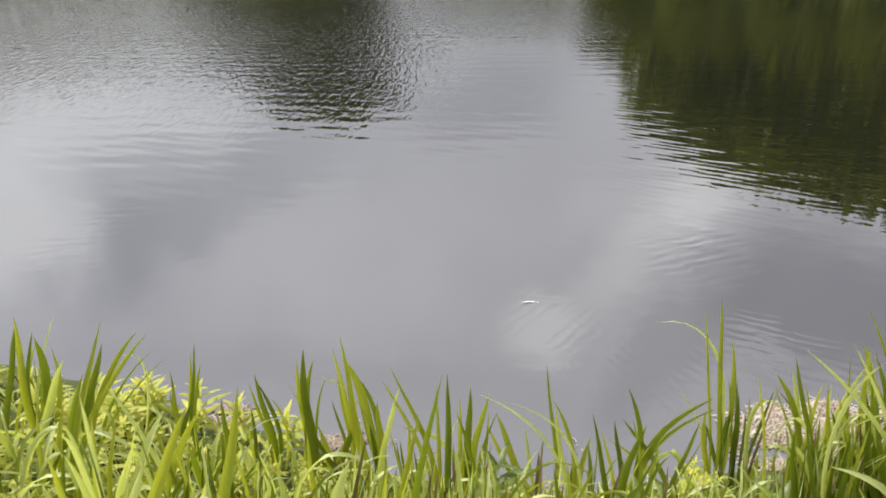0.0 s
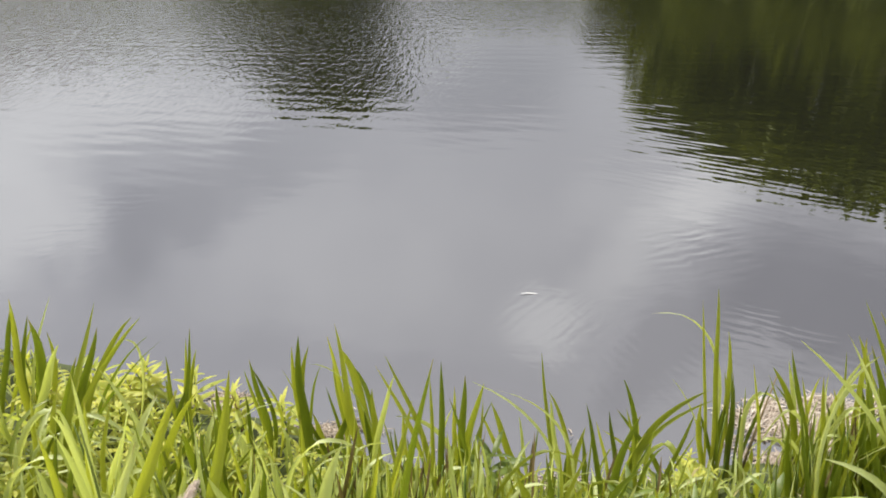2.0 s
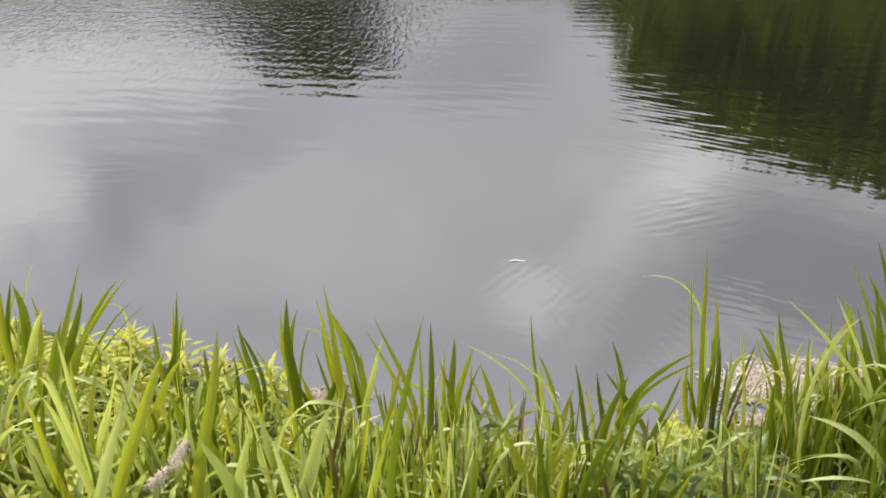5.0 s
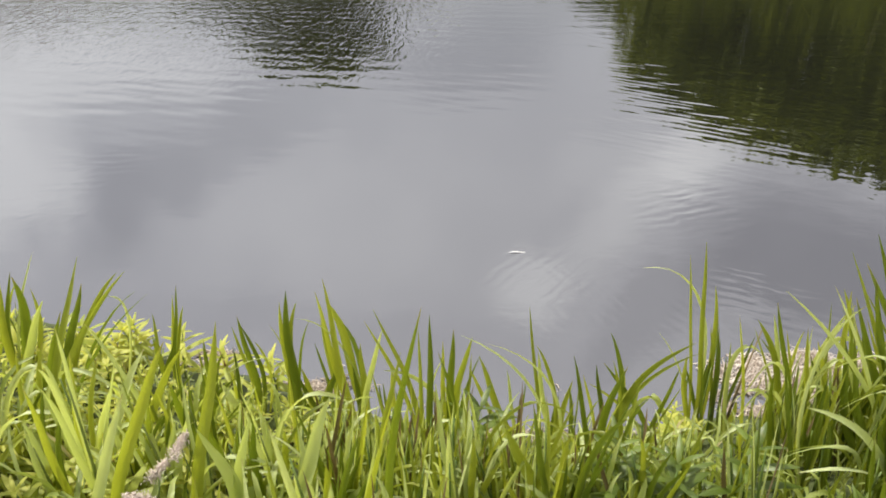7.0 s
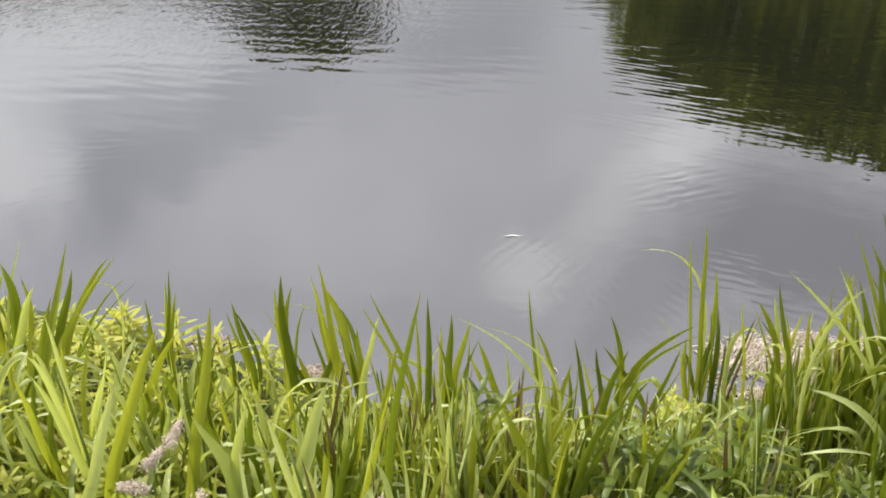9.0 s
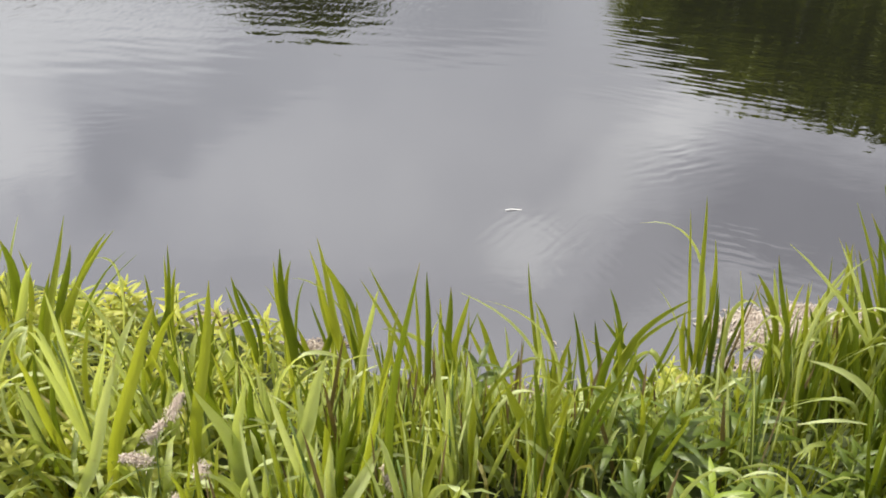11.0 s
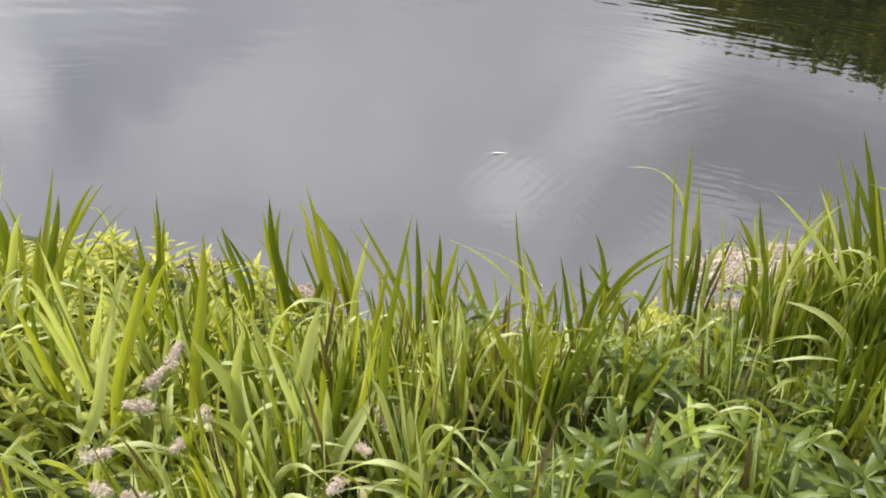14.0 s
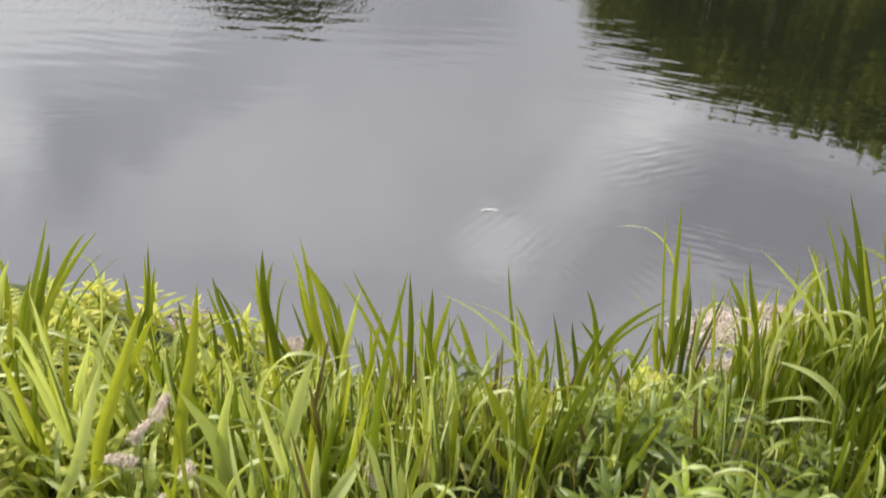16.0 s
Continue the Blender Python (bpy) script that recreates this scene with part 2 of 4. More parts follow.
EARTH = plain_material("bank_earth", (0.022, 0.028, 0.009), (0.075, 0.095, 0.026), 14.0, 0.95, 0.03)
BARK = plain_material("bark", (0.05, 0.042, 0.032), (0.15, 0.125, 0.095), 9.0, 0.9, 0.02)
WATER = water_material()

# ---- the land and the pond ----
SHORE_X = [-60, -8, -3, -1.67, -1.1, -0.76, -0.42, -0.15, 0.39, 0.78, 1.1, 1.6, 3, 8, 60]
SHORE_Y = [6, 3.2, 2.5, 2.2, 2.0, 1.87, 1.76, 1.6, 1.55, 1.60, 1.68, 1.76, 2.3, 3.2, 6]


def shore(x):
    return float(np.interp(x, SHORE_X, SHORE_Y))


def far_shore(azimuth):
    return float(np.interp(azimuth, [-90, -30, -2, 9, 18, 40, 90], [30, 37, 39, 34, 23, 19, 14]))


def land(x, y):
    """Height of the land or of the pond's bed over the water."""
    r = math.hypot(x, y)
    inside = min(y - shore(x), far_shore(math.degrees(math.atan2(x, y))) - r) if y > -1 else y - shore(x)
    if inside > 0:
        return -min(1.1, 0.3 * inside)
    d = -inside
    z = 0.34 * (1 - math.exp(-d / 0.7)) + 0.02
    if r > 8:
        z += 0.5 * (1 - math.exp(-d / 5)) + 0.35 * noise.noise((x * 0.06, y * 0.06, 1.0)) * min(1, d / 6)
    return z + 0.018 * noise.noise((x * 5, y * 5, 0)) * min(1, d * 4)


def mesh_object(name, vertices, faces, mat, smooth=False, uvs=None):
    me = bpy.data.meshes.new(name)
    me.from_pydata(vertices, [], faces)
    if uvs is not None:
        layer = me.uv_layers.new(name="UVMap")
        ids = np.empty(len(me.loops), dtype=np.int32)
        me.loops.foreach_get("vertex_index", ids)
        layer.data.foreach_set("uv", np.asarray(uvs, dtype=np.float32)[ids].ravel())
    me.materials.append(mat)
    if smooth:
        me.polygons.foreach_set("use_smooth", [True] * len(me.polygons))
    me.update()
    return new(name, me)


def child(ob, parent, label=""):
    ob.parent = parent
    return tagged(ob, label)


def spread(u):
    return 11 * u + 2200 * u ** 5


SIDE = 110
verts = [(spread(i / SIDE), 1.5 + spread(j / SIDE)) for j in range(-SIDE, SIDE + 1) for i in range(-SIDE, SIDE + 1)]
verts = [(x, y, land(x, y)) for x, y in verts]
wide = 2 * SIDE + 1
quads = [(j * wide + i, j * wide + i + 1, (j + 1) * wide + i + 1, (j + 1) * wide + i) for j in range(wide - 1) for i in range(wide - 1)]
ground = mesh_object("ground", verts, quads, EARTH, True)
tagged(ground, "damp brown earth bank sloping into the pond", "ground", kind="structure")

water = mesh_object("water", [(-58, 1.0, 0), (58, 1.0, 0), (58, 46, 0), (-58, 46, 0)], [(0, 1, 2, 3)], WATER)
tagged(water, "grey rippled pond water mirroring cloud and dark trees", "water", kind="structure")


# ---- plants: shared shapes ----
class Sheet:
    """Gathers strips of leaf, with u across and v along, into one mesh."""

    def __init__(self):
        self.v, self.f, self.uv = [], [], []

    def strip(self, path, across, widths, fold=0.25):
        """A folded strip along path; across: its sideways direction at each point."""
        at = len(self.v)
        for k, (p, side, half) in enumerate(zip(path, across, widths)):
            ahead = path[min(k + 1, len(path) - 1)] - path[max(k - 1, 0)]
            up = side.cross(ahead).normalized() * half * fold
            s = k / (len(path) - 1)
            self.v += [tuple(p - side * half + up), tuple(p - up * 0.5), tuple(p + side * half + up)]
            self.uv += [(0.0, s), (0.5, s), (1.0, s)]
        for k in range(len(path) - 1):
            a = at + 3 * k
            self.f += [(a, a + 1, a + 4, a + 3), (a + 1, a + 2, a + 5, a + 4)]

    def blade(self, foot, bend, tip, width, face, steps=9, fold=0.25, twist=0.5):
        """A grass blade from foot to tip, drawn towards bend, its flat side turned by face (radians) from the pond."""
        foot, bend, tip = Vector(foot), Vector(bend), Vector(tip)
        path, across, widths = [], [], []
        for k in range(steps + 1):
            s = k / steps
            sway = 0.10 * width * math.sin(s * 7.0 + foot.x * 40) * math.sin(math.pi * s)
            path.append(foot * (1 - s) ** 2 + bend * 2 * s * (1 - s) + tip * s * s + Vector((2.5 * sway, sway, 0)))
            t = (bend - foot) * (1 - s) + (tip - bend) * s
            a = face + twist * s
            side = Vector((math.cos(a), math.sin(a), 0))
            side = (side - t * (side.dot(t) / max(t.length_squared, 1e-9))).normalized()
            across.append(side)
            widths.append(width / 2 * (0.55 + 0.45 * min(1, s / 0.35)) * max(0.03, 1 - s ** 5.5) ** 0.95)
        self.strip(path, across, widths, fold)

    def leaf(self, foot, azimuth, rise, length, width, droop, steps=6, fold=0.3):
        """A lance-shaped leaf that leaves its stem at rise (radians over level) and droops."""
        p, path, across, widths = Vector(foot), [], [], []
        out = Vector((math.cos(azimuth), math.sin(azimuth), 0))
        side = Vector((-math.sin(azimuth), math.cos(azimuth), 0))
        for k in range(steps + 1):
            s = k / steps
            path.append(p.copy())
            across.append(side)
            widths.append(width / 2 * max(0.04, math.sin(math.pi * min(1, (s * 0.93 + 0.05)) ** 0.8) ** 0.8) if s < 1 else width * 0.01)
            a = rise - droop * s
            p = p + (out * math.cos(a) + Vector((0, 0, math.sin(a)))) * (length / steps)
        self.strip(path, across, widths, fold)

    def made(self, name, mat):
        ob = mesh_object(name, self.v, self.f, mat, True, self.uv)
        return ob


def tube(name, path, radii, mat, sides=6):
    """A round stem or limb along path."""
    verts, faces = [], []
    for k, (p, r) in enumerate(zip(path, radii)):
        t = (path[min(k + 1, len(path) - 1)] - path[max(k - 1, 0)]).normalized()
        a = t.orthogonal().normalized()
        b = t.cross(a)
        verts += [tuple(p + (a * math.cos(q) + b * math.sin(q)) * r) for q in (2 * math.pi * i / sides for i in range(sides))]
    for k in range(len(path) - 1):
        for i in range(sides):
            j = (i + 1) % sides
            faces.append((k * sides + i, k * sides + j, (k + 1) * sides + j, (k + 1) * sides + i))
    faces.append(tuple(range(sides))[::-1])
    faces.append(tuple((len(path) - 1) * sides + i for i in range(sides)))
    return mesh_object(name, verts, faces, mat, True)


rnd = random.Random(7)

# ---- trees across the pond, seen in its mirror ----


def tree(azimuth, distance, height, half, low, seed, mat=None, label="", leaf=0.3, count=9000):
    """A broad-leaved tree: tapered trunk, limbs, and a crown of leaves in uneven clumps from low up to height."""
    g = random.Random(seed)
    d = heading(azimuth, 0) * distance
    top = new("tree")
    top.location = (d.x, d.y, max(0.0, land(d.x, d.y)) - 0.05)
    trunk = [Vector((0.12 * math.sin(k * 1.3 + seed), 0.1 * math.cos(k + seed), height * 0.82 * k / 7)) for k in range(8)]
    child(tube("trunk", trunk, [height * 0.028 * (1.15 - k / 7) + 0.02 for k in range(8)], BARK, 9), top)
    centres = []
    for k in range(9):
        a, s = k * 2.4 + seed, 0.22 + 0.07 * k
        start = trunk[min(6, int(s * 7))]
        reach = half * (0.7 - 0.45 * abs(s - 0.45))
        end = start + Vector((math.cos(a) * reach, math.sin(a) * reach, height * 0.16))
        mid = (start + end) / 2 + Vector((0, 0, -0.05 * height * g.random()))
        child(tube("limb", [start, mid, end], [height * 0.011, height * 0.008, height * 0.003], BARK, 6), top)
    mid_z, tall = (height + low) / 2, (height - low) / 2
    for _ in range(90):
        z = g.uniform(-1, 1)
        r = (1 - abs(z) ** 3.2) ** 0.5 * g.uniform(0.3, 1.0)
        a = g.uniform(0, 2 * math.pi)
        centres.append(Vector((math.cos(a) * r * half, math.sin(a) * r * half, mid_z + z * tall * 0.95)))
    sheet = Sheet()
    for k in range(count):
        c = centres[k % len(centres)]
        spot = c + Vector((g.gauss(0, 0.30), g.gauss(0, 0.30), g.gauss(0, 0.22))) * (half * 0.42)
        if spot.z > height:
            spot.z = height - 0.1 * g.random()
        if spot.z < low * 0.6:
            spot.z = low * 0.6 + 0.4 * g.random()
        sheet.leaf(spot, g.uniform(0, 6.28), g.uniform(-0.6, 0.6), leaf * g.uniform(0.8, 1.7), leaf * g.uniform(0.5, 0.9), g.uniform(0.2, 1.2), 2)
    child(sheet.made("crown", mat or TREE_LEAF), top)
    return tagged(top, label or "dark green broad-leaved tree on the far bank", "tree", "trees round the pond")


tree(-8.0, 42, 9.2, 3.3, 0.2, 1, count=15000)
tree(-12.2, 44, 8.9, 3.2, 0.2, 2, count=14000)
tree(-17.5, 44, 5.0, 2.6, 0.6, 3, count=3000)
tree(13.9, 32, 3.5, 1.7, 0.3, 4, leaf=0.24)
tree(18.7, 29, 5.4, 2.5, 0.3, 5, HEDGE_LEAF)
tree(23.6, 26, 6.0, 2.7, 0.3, 6, count=12000)
tree(29.0, 25, 6.05, 3.0, 0.3, 7, HEDGE_LEAF, count=12000)
tree(35.5, 24, 5.95, 3.1, 0.3, 8, count=12000)
tree(42.0, 23, 6.1, 3.2, 0.3, 9, HEDGE_LEAF)
tree(50.0, 22, 6.8, 3.2, 0.3, 10)


def shrub(azimuth, distance, height, half, seed, mat=None, label="low dull-green bush on the pond's far bank"):
    """A low bush: short stems and a loose heap of leaves."""
    g = random.Random(seed)
    d = heading(azimuth, 0) * distance
    top = new("shrub")
    top.location = (d.x, d.y, max(0.0, land(d.x, d.y)) - 0.03)
    for k in range(4):
        a = k * 1.6 + seed
        end = Vector((math.cos(a) * half * 0.5, math.sin(a) * half * 0.5, height * 0.7))
        child(tube("stem", [Vector((0, 0, 0)), end * 0.5, end], [0.04, 0.03, 0.01], BARK, 5), top)
    sheet = Sheet()
    for k in range(3600):
        a, r = g.uniform(0, 6.28), half * g.random() ** 0.5
        z = height * (1 - (r / half) ** 2 * 0.7) * g.random() ** 0.6 * (0.8 + 0.3 * math.sin(a * 3 + seed))
        sheet.leaf((math.cos(a) * r, math.sin(a) * r, z), g.uniform(0, 6.28), g.uniform(-0.5, 0.7), g.uniform(0.12, 0.26), 0.1, 0.6, 2)
    child(sheet.made("foliage", mat or HEDGE_LEAF), top)
    return tagged(top, label, "bush", "bushes round the pond")


for k in range(9):
    copper = k in (1, 2)
    shrub(-37 + 4.0 * k, 41 + (k % 3), 3.9 + 0.9 * (k % 2) - 0.18 * k + 2.2 * copper, 2.1, 30 + k, COPPER_LEAF if copper else None,
          "red-brown copper-leaved bush on the far bank" if copper else "low dull-green bush on the pond's far bank")
for k in range(4):
    shrub(0 + 3.0 * k, 41 - 1.5 * k, 3.0 + 0.4 * (k % 2), 1.9, 50 + k)
for k in range(5):
    shrub(14 + 6.5 * k, far_shore(14 + 6.5 * k) + 1.6, 2.3 + 0.4 * (k % 2), 1.6, 60 + k)


# ---- reeds at the near edge ----
def headroom(x, y):
    """How tall the low growth stands at a place: it sinks towards the waterline."""
    edge = min(shore(x), 1.5) if x > 0.9 else shore(x)
    return 1.6 - 1.6 * y / edge - land(x, y) + 0.02



def reed_tuft(x, y, blades, mats=(REED, SHADED_REED, REED, SHEEN_REED, REED, SHADED_REED), label="tall green reed tuft with long pointed blades", stems=0):
    """A tuft rooted on the bank. Blades: foot x, y and tip x, y about the root, tip's height, width in mm, arch, facing."""
    top = new("reed_tuft")
    top.location = (x, y, land(x, y))
    for k, (fx, fy, tx, ty, tz, wide, arch, face) in enumerate(blades):
        foot = Vector((fx, fy, land(x + fx, y + fy) - top.location.z - 0.03))
        tip = Vector((tx, ty, tz - top.location.z))
        run = tip - foot
        bend = foot + Vector((run.x * (0.42 - 0.40 * abs(arch)), run.y * 0.4, run.z * (0.52 + 0.52 * abs(arch))))
        bend.x -= 0.10 * arch * run.z if abs(arch) < 0.5 else 0
        sheet = Sheet()
        sheet.blade(foot, bend, tip, wide / 1000 * (0.92 if y > 1.25 else 1.1), face * (1 if k % 2 else -1), 10, 0.36, 0.35 if k % 2 else -0.3)
        child(sheet.made("blade", mats[(k + int(abs(x) * 100)) % len(mats)]), top)
    for k in range(stems):
        fx, fy, tx, ty, tz = blades[k * 2][:5]
        foot, tip = Vector((fx, fy, -0.03)), Vector((tx * 0.5, ty * 0.5, (tz - top.location.z) * 0.8))
        path = [foot.lerp(tip, s) + Vector((0.006 * math.sin(s * 4 + k), 0, 0)) for s in (0, 0.25, 0.5, 0.75, 1.0)]
        child(tube("stem", path, [0.0036, 0.0034, 0.003, 0.0025, 0.0015], STEM, 6), top, "round pale green stem")
    return tagged(top, label, "reeds", "reed tufts along the bank")


KINDS = {"R": REED, "D": SHADED_REED, "P": SHEEN_REED}


def blade_tuft(x, y, blades, label="tall green reed tuft with long pointed blades"):
    """A tuft of single blades. Each: kind, foot, bend and its height, tip and its height over the water, width in mm."""
    top = new("reed_tuft")
    top.location = (x, y, land(x, y))
    for k, (kind, foot, bend, bend_z, tip, tip_z, wide) in enumerate(blades):
        deep = 0.008 * ((k * 7) % 5 - 2)
        root = Vector((foot, deep, land(x + foot, y + deep) - top.location.z - 0.03))
        knee = Vector((bend, deep, bend_z - top.location.z))
        point = Vector((tip, deep, tip_z - top.location.z))
        if k % 3 == 1 and tip_z > 0.45:
            nod = 0.03 if bend < tip else -0.03
            knee, point = knee + Vector((-nod * 0.5, 0, 0.05)), point + Vector((nod, 0, -0.015))
        sheet = Sheet()
        sheet.blade(root, knee, point, wide / (1000 if y < 1.1 else 1350), 0.35 * math.sin(k * 2.1 + x * 9), 12, 0.34, 0.3 if k % 2 else -0.3)
        child(sheet.made("blade", KINDS[kind]), top)
        if wide > 19 and kind != "P" and y > 1.1:
            lean = 0.02 if k % 2 else -0.02
            twin = Sheet()
            twin.blade(root + Vector((lean * 0.4, 0.015, 0)), knee + Vector((lean, 0.02, -0.03)), point + Vector((lean * 1.3, 0.02, -0.05 - 0.02 * (k % 3))), wide / 2100, 0.6 * math.sin(k * 1.3), 9, 0.34, 0.3)
            child(twin.made("blade", KINDS["D" if kind == "R" and k % 3 else "R"]), top)
    return tagged(top, label, "reeds", "reed tufts along the bank")


# the row at the waterline, then the broad blades nearer the path
blade_tuft(-1.24, 1.56, [("R", 0.03, 0.06, 0.42, 0.09, 0.67, 29), ("D", -0.07, 0.02, 0.41, 0.05, 0.65, 24), ("P", 0.01, 0.06, 0.43, 0.18, 0.66, 14), ("D", 0.03, 0.14, 0.37, 0.12, 0.60, 40), ("D", 0.02, 0.06, 0.39, 0.08, 0.62, 23)])
blade_tuft(-1.11, 1.52, [("D", 0.01, 0.12, 0.38, 0.20, 0.61, 32), ("R", 0.07, 0.14, 0.42, 0.26, 0.65, 23), ("R", 0.00, 0.09, 0.32, 0.14, 0.50, 33), ("P", -0.07, -0.03, 0.38, 0.08, 0.55, 32), ("P", 0.01, 0.05, 0.36, 0.14, 0.54, 32)])
blade_tuft(-0.78, 1.2, [("P", -0.05, 0.04, 0.44, 0.16, 0.65, 36), ("R", 0.08, 0.12, 0.44, 0.21, 0.66, 30), ("R", -0.19, -0.14, 0.43, -0.08, 0.64, 30), ("P", 0.14, 0.13, 0.57, 0.04, 0.71, 18), ("R", 0.01, 0.04, 0.34, 0.08, 0.47, 34)])
blade_tuft(-0.82, 1.6, [("D", 0.05, 0.08, 0.34, 0.12, 0.56, 23), ("R", 0.06, 0.08, 0.30, 0.09, 0.49, 17), ("R", 0.01, 0.02, 0.28, 0.02, 0.44, 20), ("D", 0.01, 0.03, 0.23, 0.07, 0.34, 23), ("P", -0.12, 0.01, 0.50, -0.08, 0.51, 10)])
blade_tuft(-0.55, 1.42, [("D", -0.04, -0.03, 0.33, -0.03, 0.51, 22), ("D", -0.04, -0.03, 0.31, -0.02, 0.47, 16), ("D", 0.03, 0.04, 0.30, 0.03, 0.46, 21), ("P", 0.05, 0.02, 0.25, -0.01, 0.36, 32)])
blade_tuft(-0.47, 1.55, [("D", -0.03, -0.03, 0.30, -0.06, 0.49, 25), ("D", -0.03, -0.01, 0.28, -0.03, 0.46, 20), ("P", 0.08, 0.07, 0.39, -0.08, 0.30, 8)])
blade_tuft(-0.34, 1.48, [("D", -0.03, -0.04, 0.36, -0.03, 0.62, 37), ("R", -0.05, -0.05, 0.35, -0.04, 0.59, 22), ("R", 0.02, 0.01, 0.22, -0.02, 0.34, 24), ("D", 0.10, -0.00, 0.20, -0.03, 0.36, 20), ("R", -0.03, -0.03, 0.31, -0.06, 0.51, 13)])
blade_tuft(-0.22, 1.46, [("R", 0.02, -0.01, 0.38, -0.05, 0.67, 33), ("R", 0.03, 0.03, 0.35, -0.02, 0.61, 37), ("R", -0.04, -0.04, 0.31, -0.07, 0.52, 21), ("P", 0.08, 0.02, 0.55, -0.13, 0.54, 8), ("D", -0.10, -0.08, 0.26, -0.02, 0.40, 23)])
blade_tuft(-0.08, 1.4, [("R", 0.09, 0.05, 0.36, -0.06, 0.62, 25), ("P", -0.10, -0.09, 0.32, -0.07, 0.56, 26), ("R", -0.08, -0.10, 0.29, -0.10, 0.49, 32), ("P", 0.12, 0.14, 0.43, -0.04, 0.42, 21), ("R", -0.02, -0.01, 0.25, -0.02, 0.42, 21)])
blade_tuft(0.05, 1.4, [("D", 0.01, 0.01, 0.32, 0.01, 0.56, 29), ("R", 0.03, 0.02, 0.31, 0.03, 0.54, 31), ("R", 0.04, 0.06, 0.27, 0.06, 0.46, 14), ("P", -0.03, -0.08, 0.34, -0.01, 0.47, 9), ("D", -0.06, -0.02, 0.23, -0.01, 0.38, 13)])
blade_tuft(0.25, 1.42, [("R", 0.01, -0.05, 0.27, -0.12, 0.46, 27), ("P", -0.05, -0.06, 0.21, -0.11, 0.34, 19), ("P", 0.01, -0.01, 0.23, -0.04, 0.39, 14), ("D", 0.02, -0.00, 0.22, 0.01, 0.37, 13)])
blade_tuft(0.37, 1.42, [("R", -0.04, -0.08, 0.35, -0.12, 0.62, 14), ("R", -0.02, -0.01, 0.29, -0.06, 0.50, 17), ("P", -0.01, -0.05, 0.26, -0.08, 0.45, 21), ("D", 0.05, 0.03, 0.21, 0.01, 0.35, 18), ("R", -0.01, 0.00, 0.21, 0.02, 0.36, 23), ("D", 0.04, 0.04, 0.22, 0.03, 0.38, 10)])
blade_tuft(0.56, 1.45, [("D", -0.05, -0.07, 0.24, -0.11, 0.41, 21), ("D", -0.05, -0.01, 0.29, -0.05, 0.52, 24), ("D", 0.12, 0.04, 0.25, -0.08, 0.39, 21), ("R", -0.02, -0.07, 0.35, 0.15, 0.48, 27), ("P", -0.04, 0.05, 0.48, 0.15, 0.11, 26), ("D", 0.06, 0.08, 0.24, 0.12, 0.41, 23)])
blade_tuft(0.82, 1.56, [("R", -0.00, -0.04, 0.40, -0.10, 0.73, 21), ("R", 0.02, 0.00, 0.33, -0.01, 0.60, 21), ("P", 0.00, 0.02, 0.68, -0.25, 0.63, 12), ("P", -0.01, -0.05, 0.29, -0.17, 0.43, 7), ("D", 0.03, -0.01, 0.19, -0.07, 0.30, 17), ("R", -0.01, -0.07, 0.21, -0.08, 0.36, 22)])
blade_tuft(1.0, 1.5, [("P", -0.11, -0.22, 0.54, -0.08, 0.41, 20), ("R", 0.07, -0.02, 0.33, -0.08, 0.53, 24), ("P", 0.07, 0.00, 0.33, -0.06, 0.52, 21), ("P", 0.08, 0.06, 0.32, 0.04, 0.50, 13), ("R", -0.11, -0.09, 0.15, -0.10, 0.22, 21)])
blade_tuft(1.12, 1.44, [("R", 0.04, -0.02, 0.41, -0.06, 0.66, 21), ("R", 0.07, 0.02, 0.42, -0.04, 0.67, 24), ("P", -0.06, -0.12, 0.39, -0.01, 0.60, 21), ("P", -0.03, -0.16, 0.68, 0.07, 0.44, 24), ("D", -0.02, -0.02, 0.23, -0.03, 0.30, 27)])
blade_tuft(-0.4, 0.95, [("P", 0.06, 0.05, 0.45, -0.03, 0.66, 37), ("P", 0.09, 0.16, 0.48, 0.19, 0.74, 29), ("R", -0.12, -0.04, 0.56, 0.03, 0.88, 24), ("P", -0.03, 0.01, 0.46, 0.07, 0.68, 24)])
blade_tuft(-0.09, 0.85, [("P", -0.13, -0.07, 0.43, 0.01, 0.62, 31), ("D", 0.01, 0.02, 0.62, 0.05, 1.01, 17), ("P", 0.06, 0.09, 0.33, 0.10, 0.45, 28), ("P", 0.08, 0.07, 0.39, 0.07, 0.56, 27)])
blade_tuft(-0.73, 0.92, [("P", -0.15, 0.03, 0.29, 0.12, 0.46, 18), ("P", 0.11, 0.26, 0.24, 0.38, 0.31, 13), ("P", -0.07, -0.11, 0.30, -0.17, 0.29, 12), ("P", 0.09, 0.18, 0.35, 0.25, 0.47, 18), ("R", 0.06, 0.16, 0.57, 0.25, 0.88, 24), ("P", -0.04, 0.10, 0.50, 0.20, 0.77, 23)])
blade_tuft(-0.97, 1.22, [("R", 0.01, 0.12, 0.55, 0.25, 0.87, 26), ("R", 0.04, 0.12, 0.55, 0.30, 0.84, 20), ("D", -0.05, 0.06, 0.46, 0.16, 0.71, 27), ("P", 0.00, 0.21, 0.49, -0.04, 0.26, 14)])
blade_tuft(0.13, 1.25, [("D", -0.11, -0.13, 0.42, -0.13, 0.71, 23), ("D", -0.05, -0.06, 0.37, -0.08, 0.61, 14), ("P", -0.16, -0.20, 0.43, -0.02, 0.35, 17), ("P", 0.16, 0.23, 0.51, -0.06, 0.65, 11), ("P", 0.18, 0.26, 0.49, 0.03, 0.63, 11)])
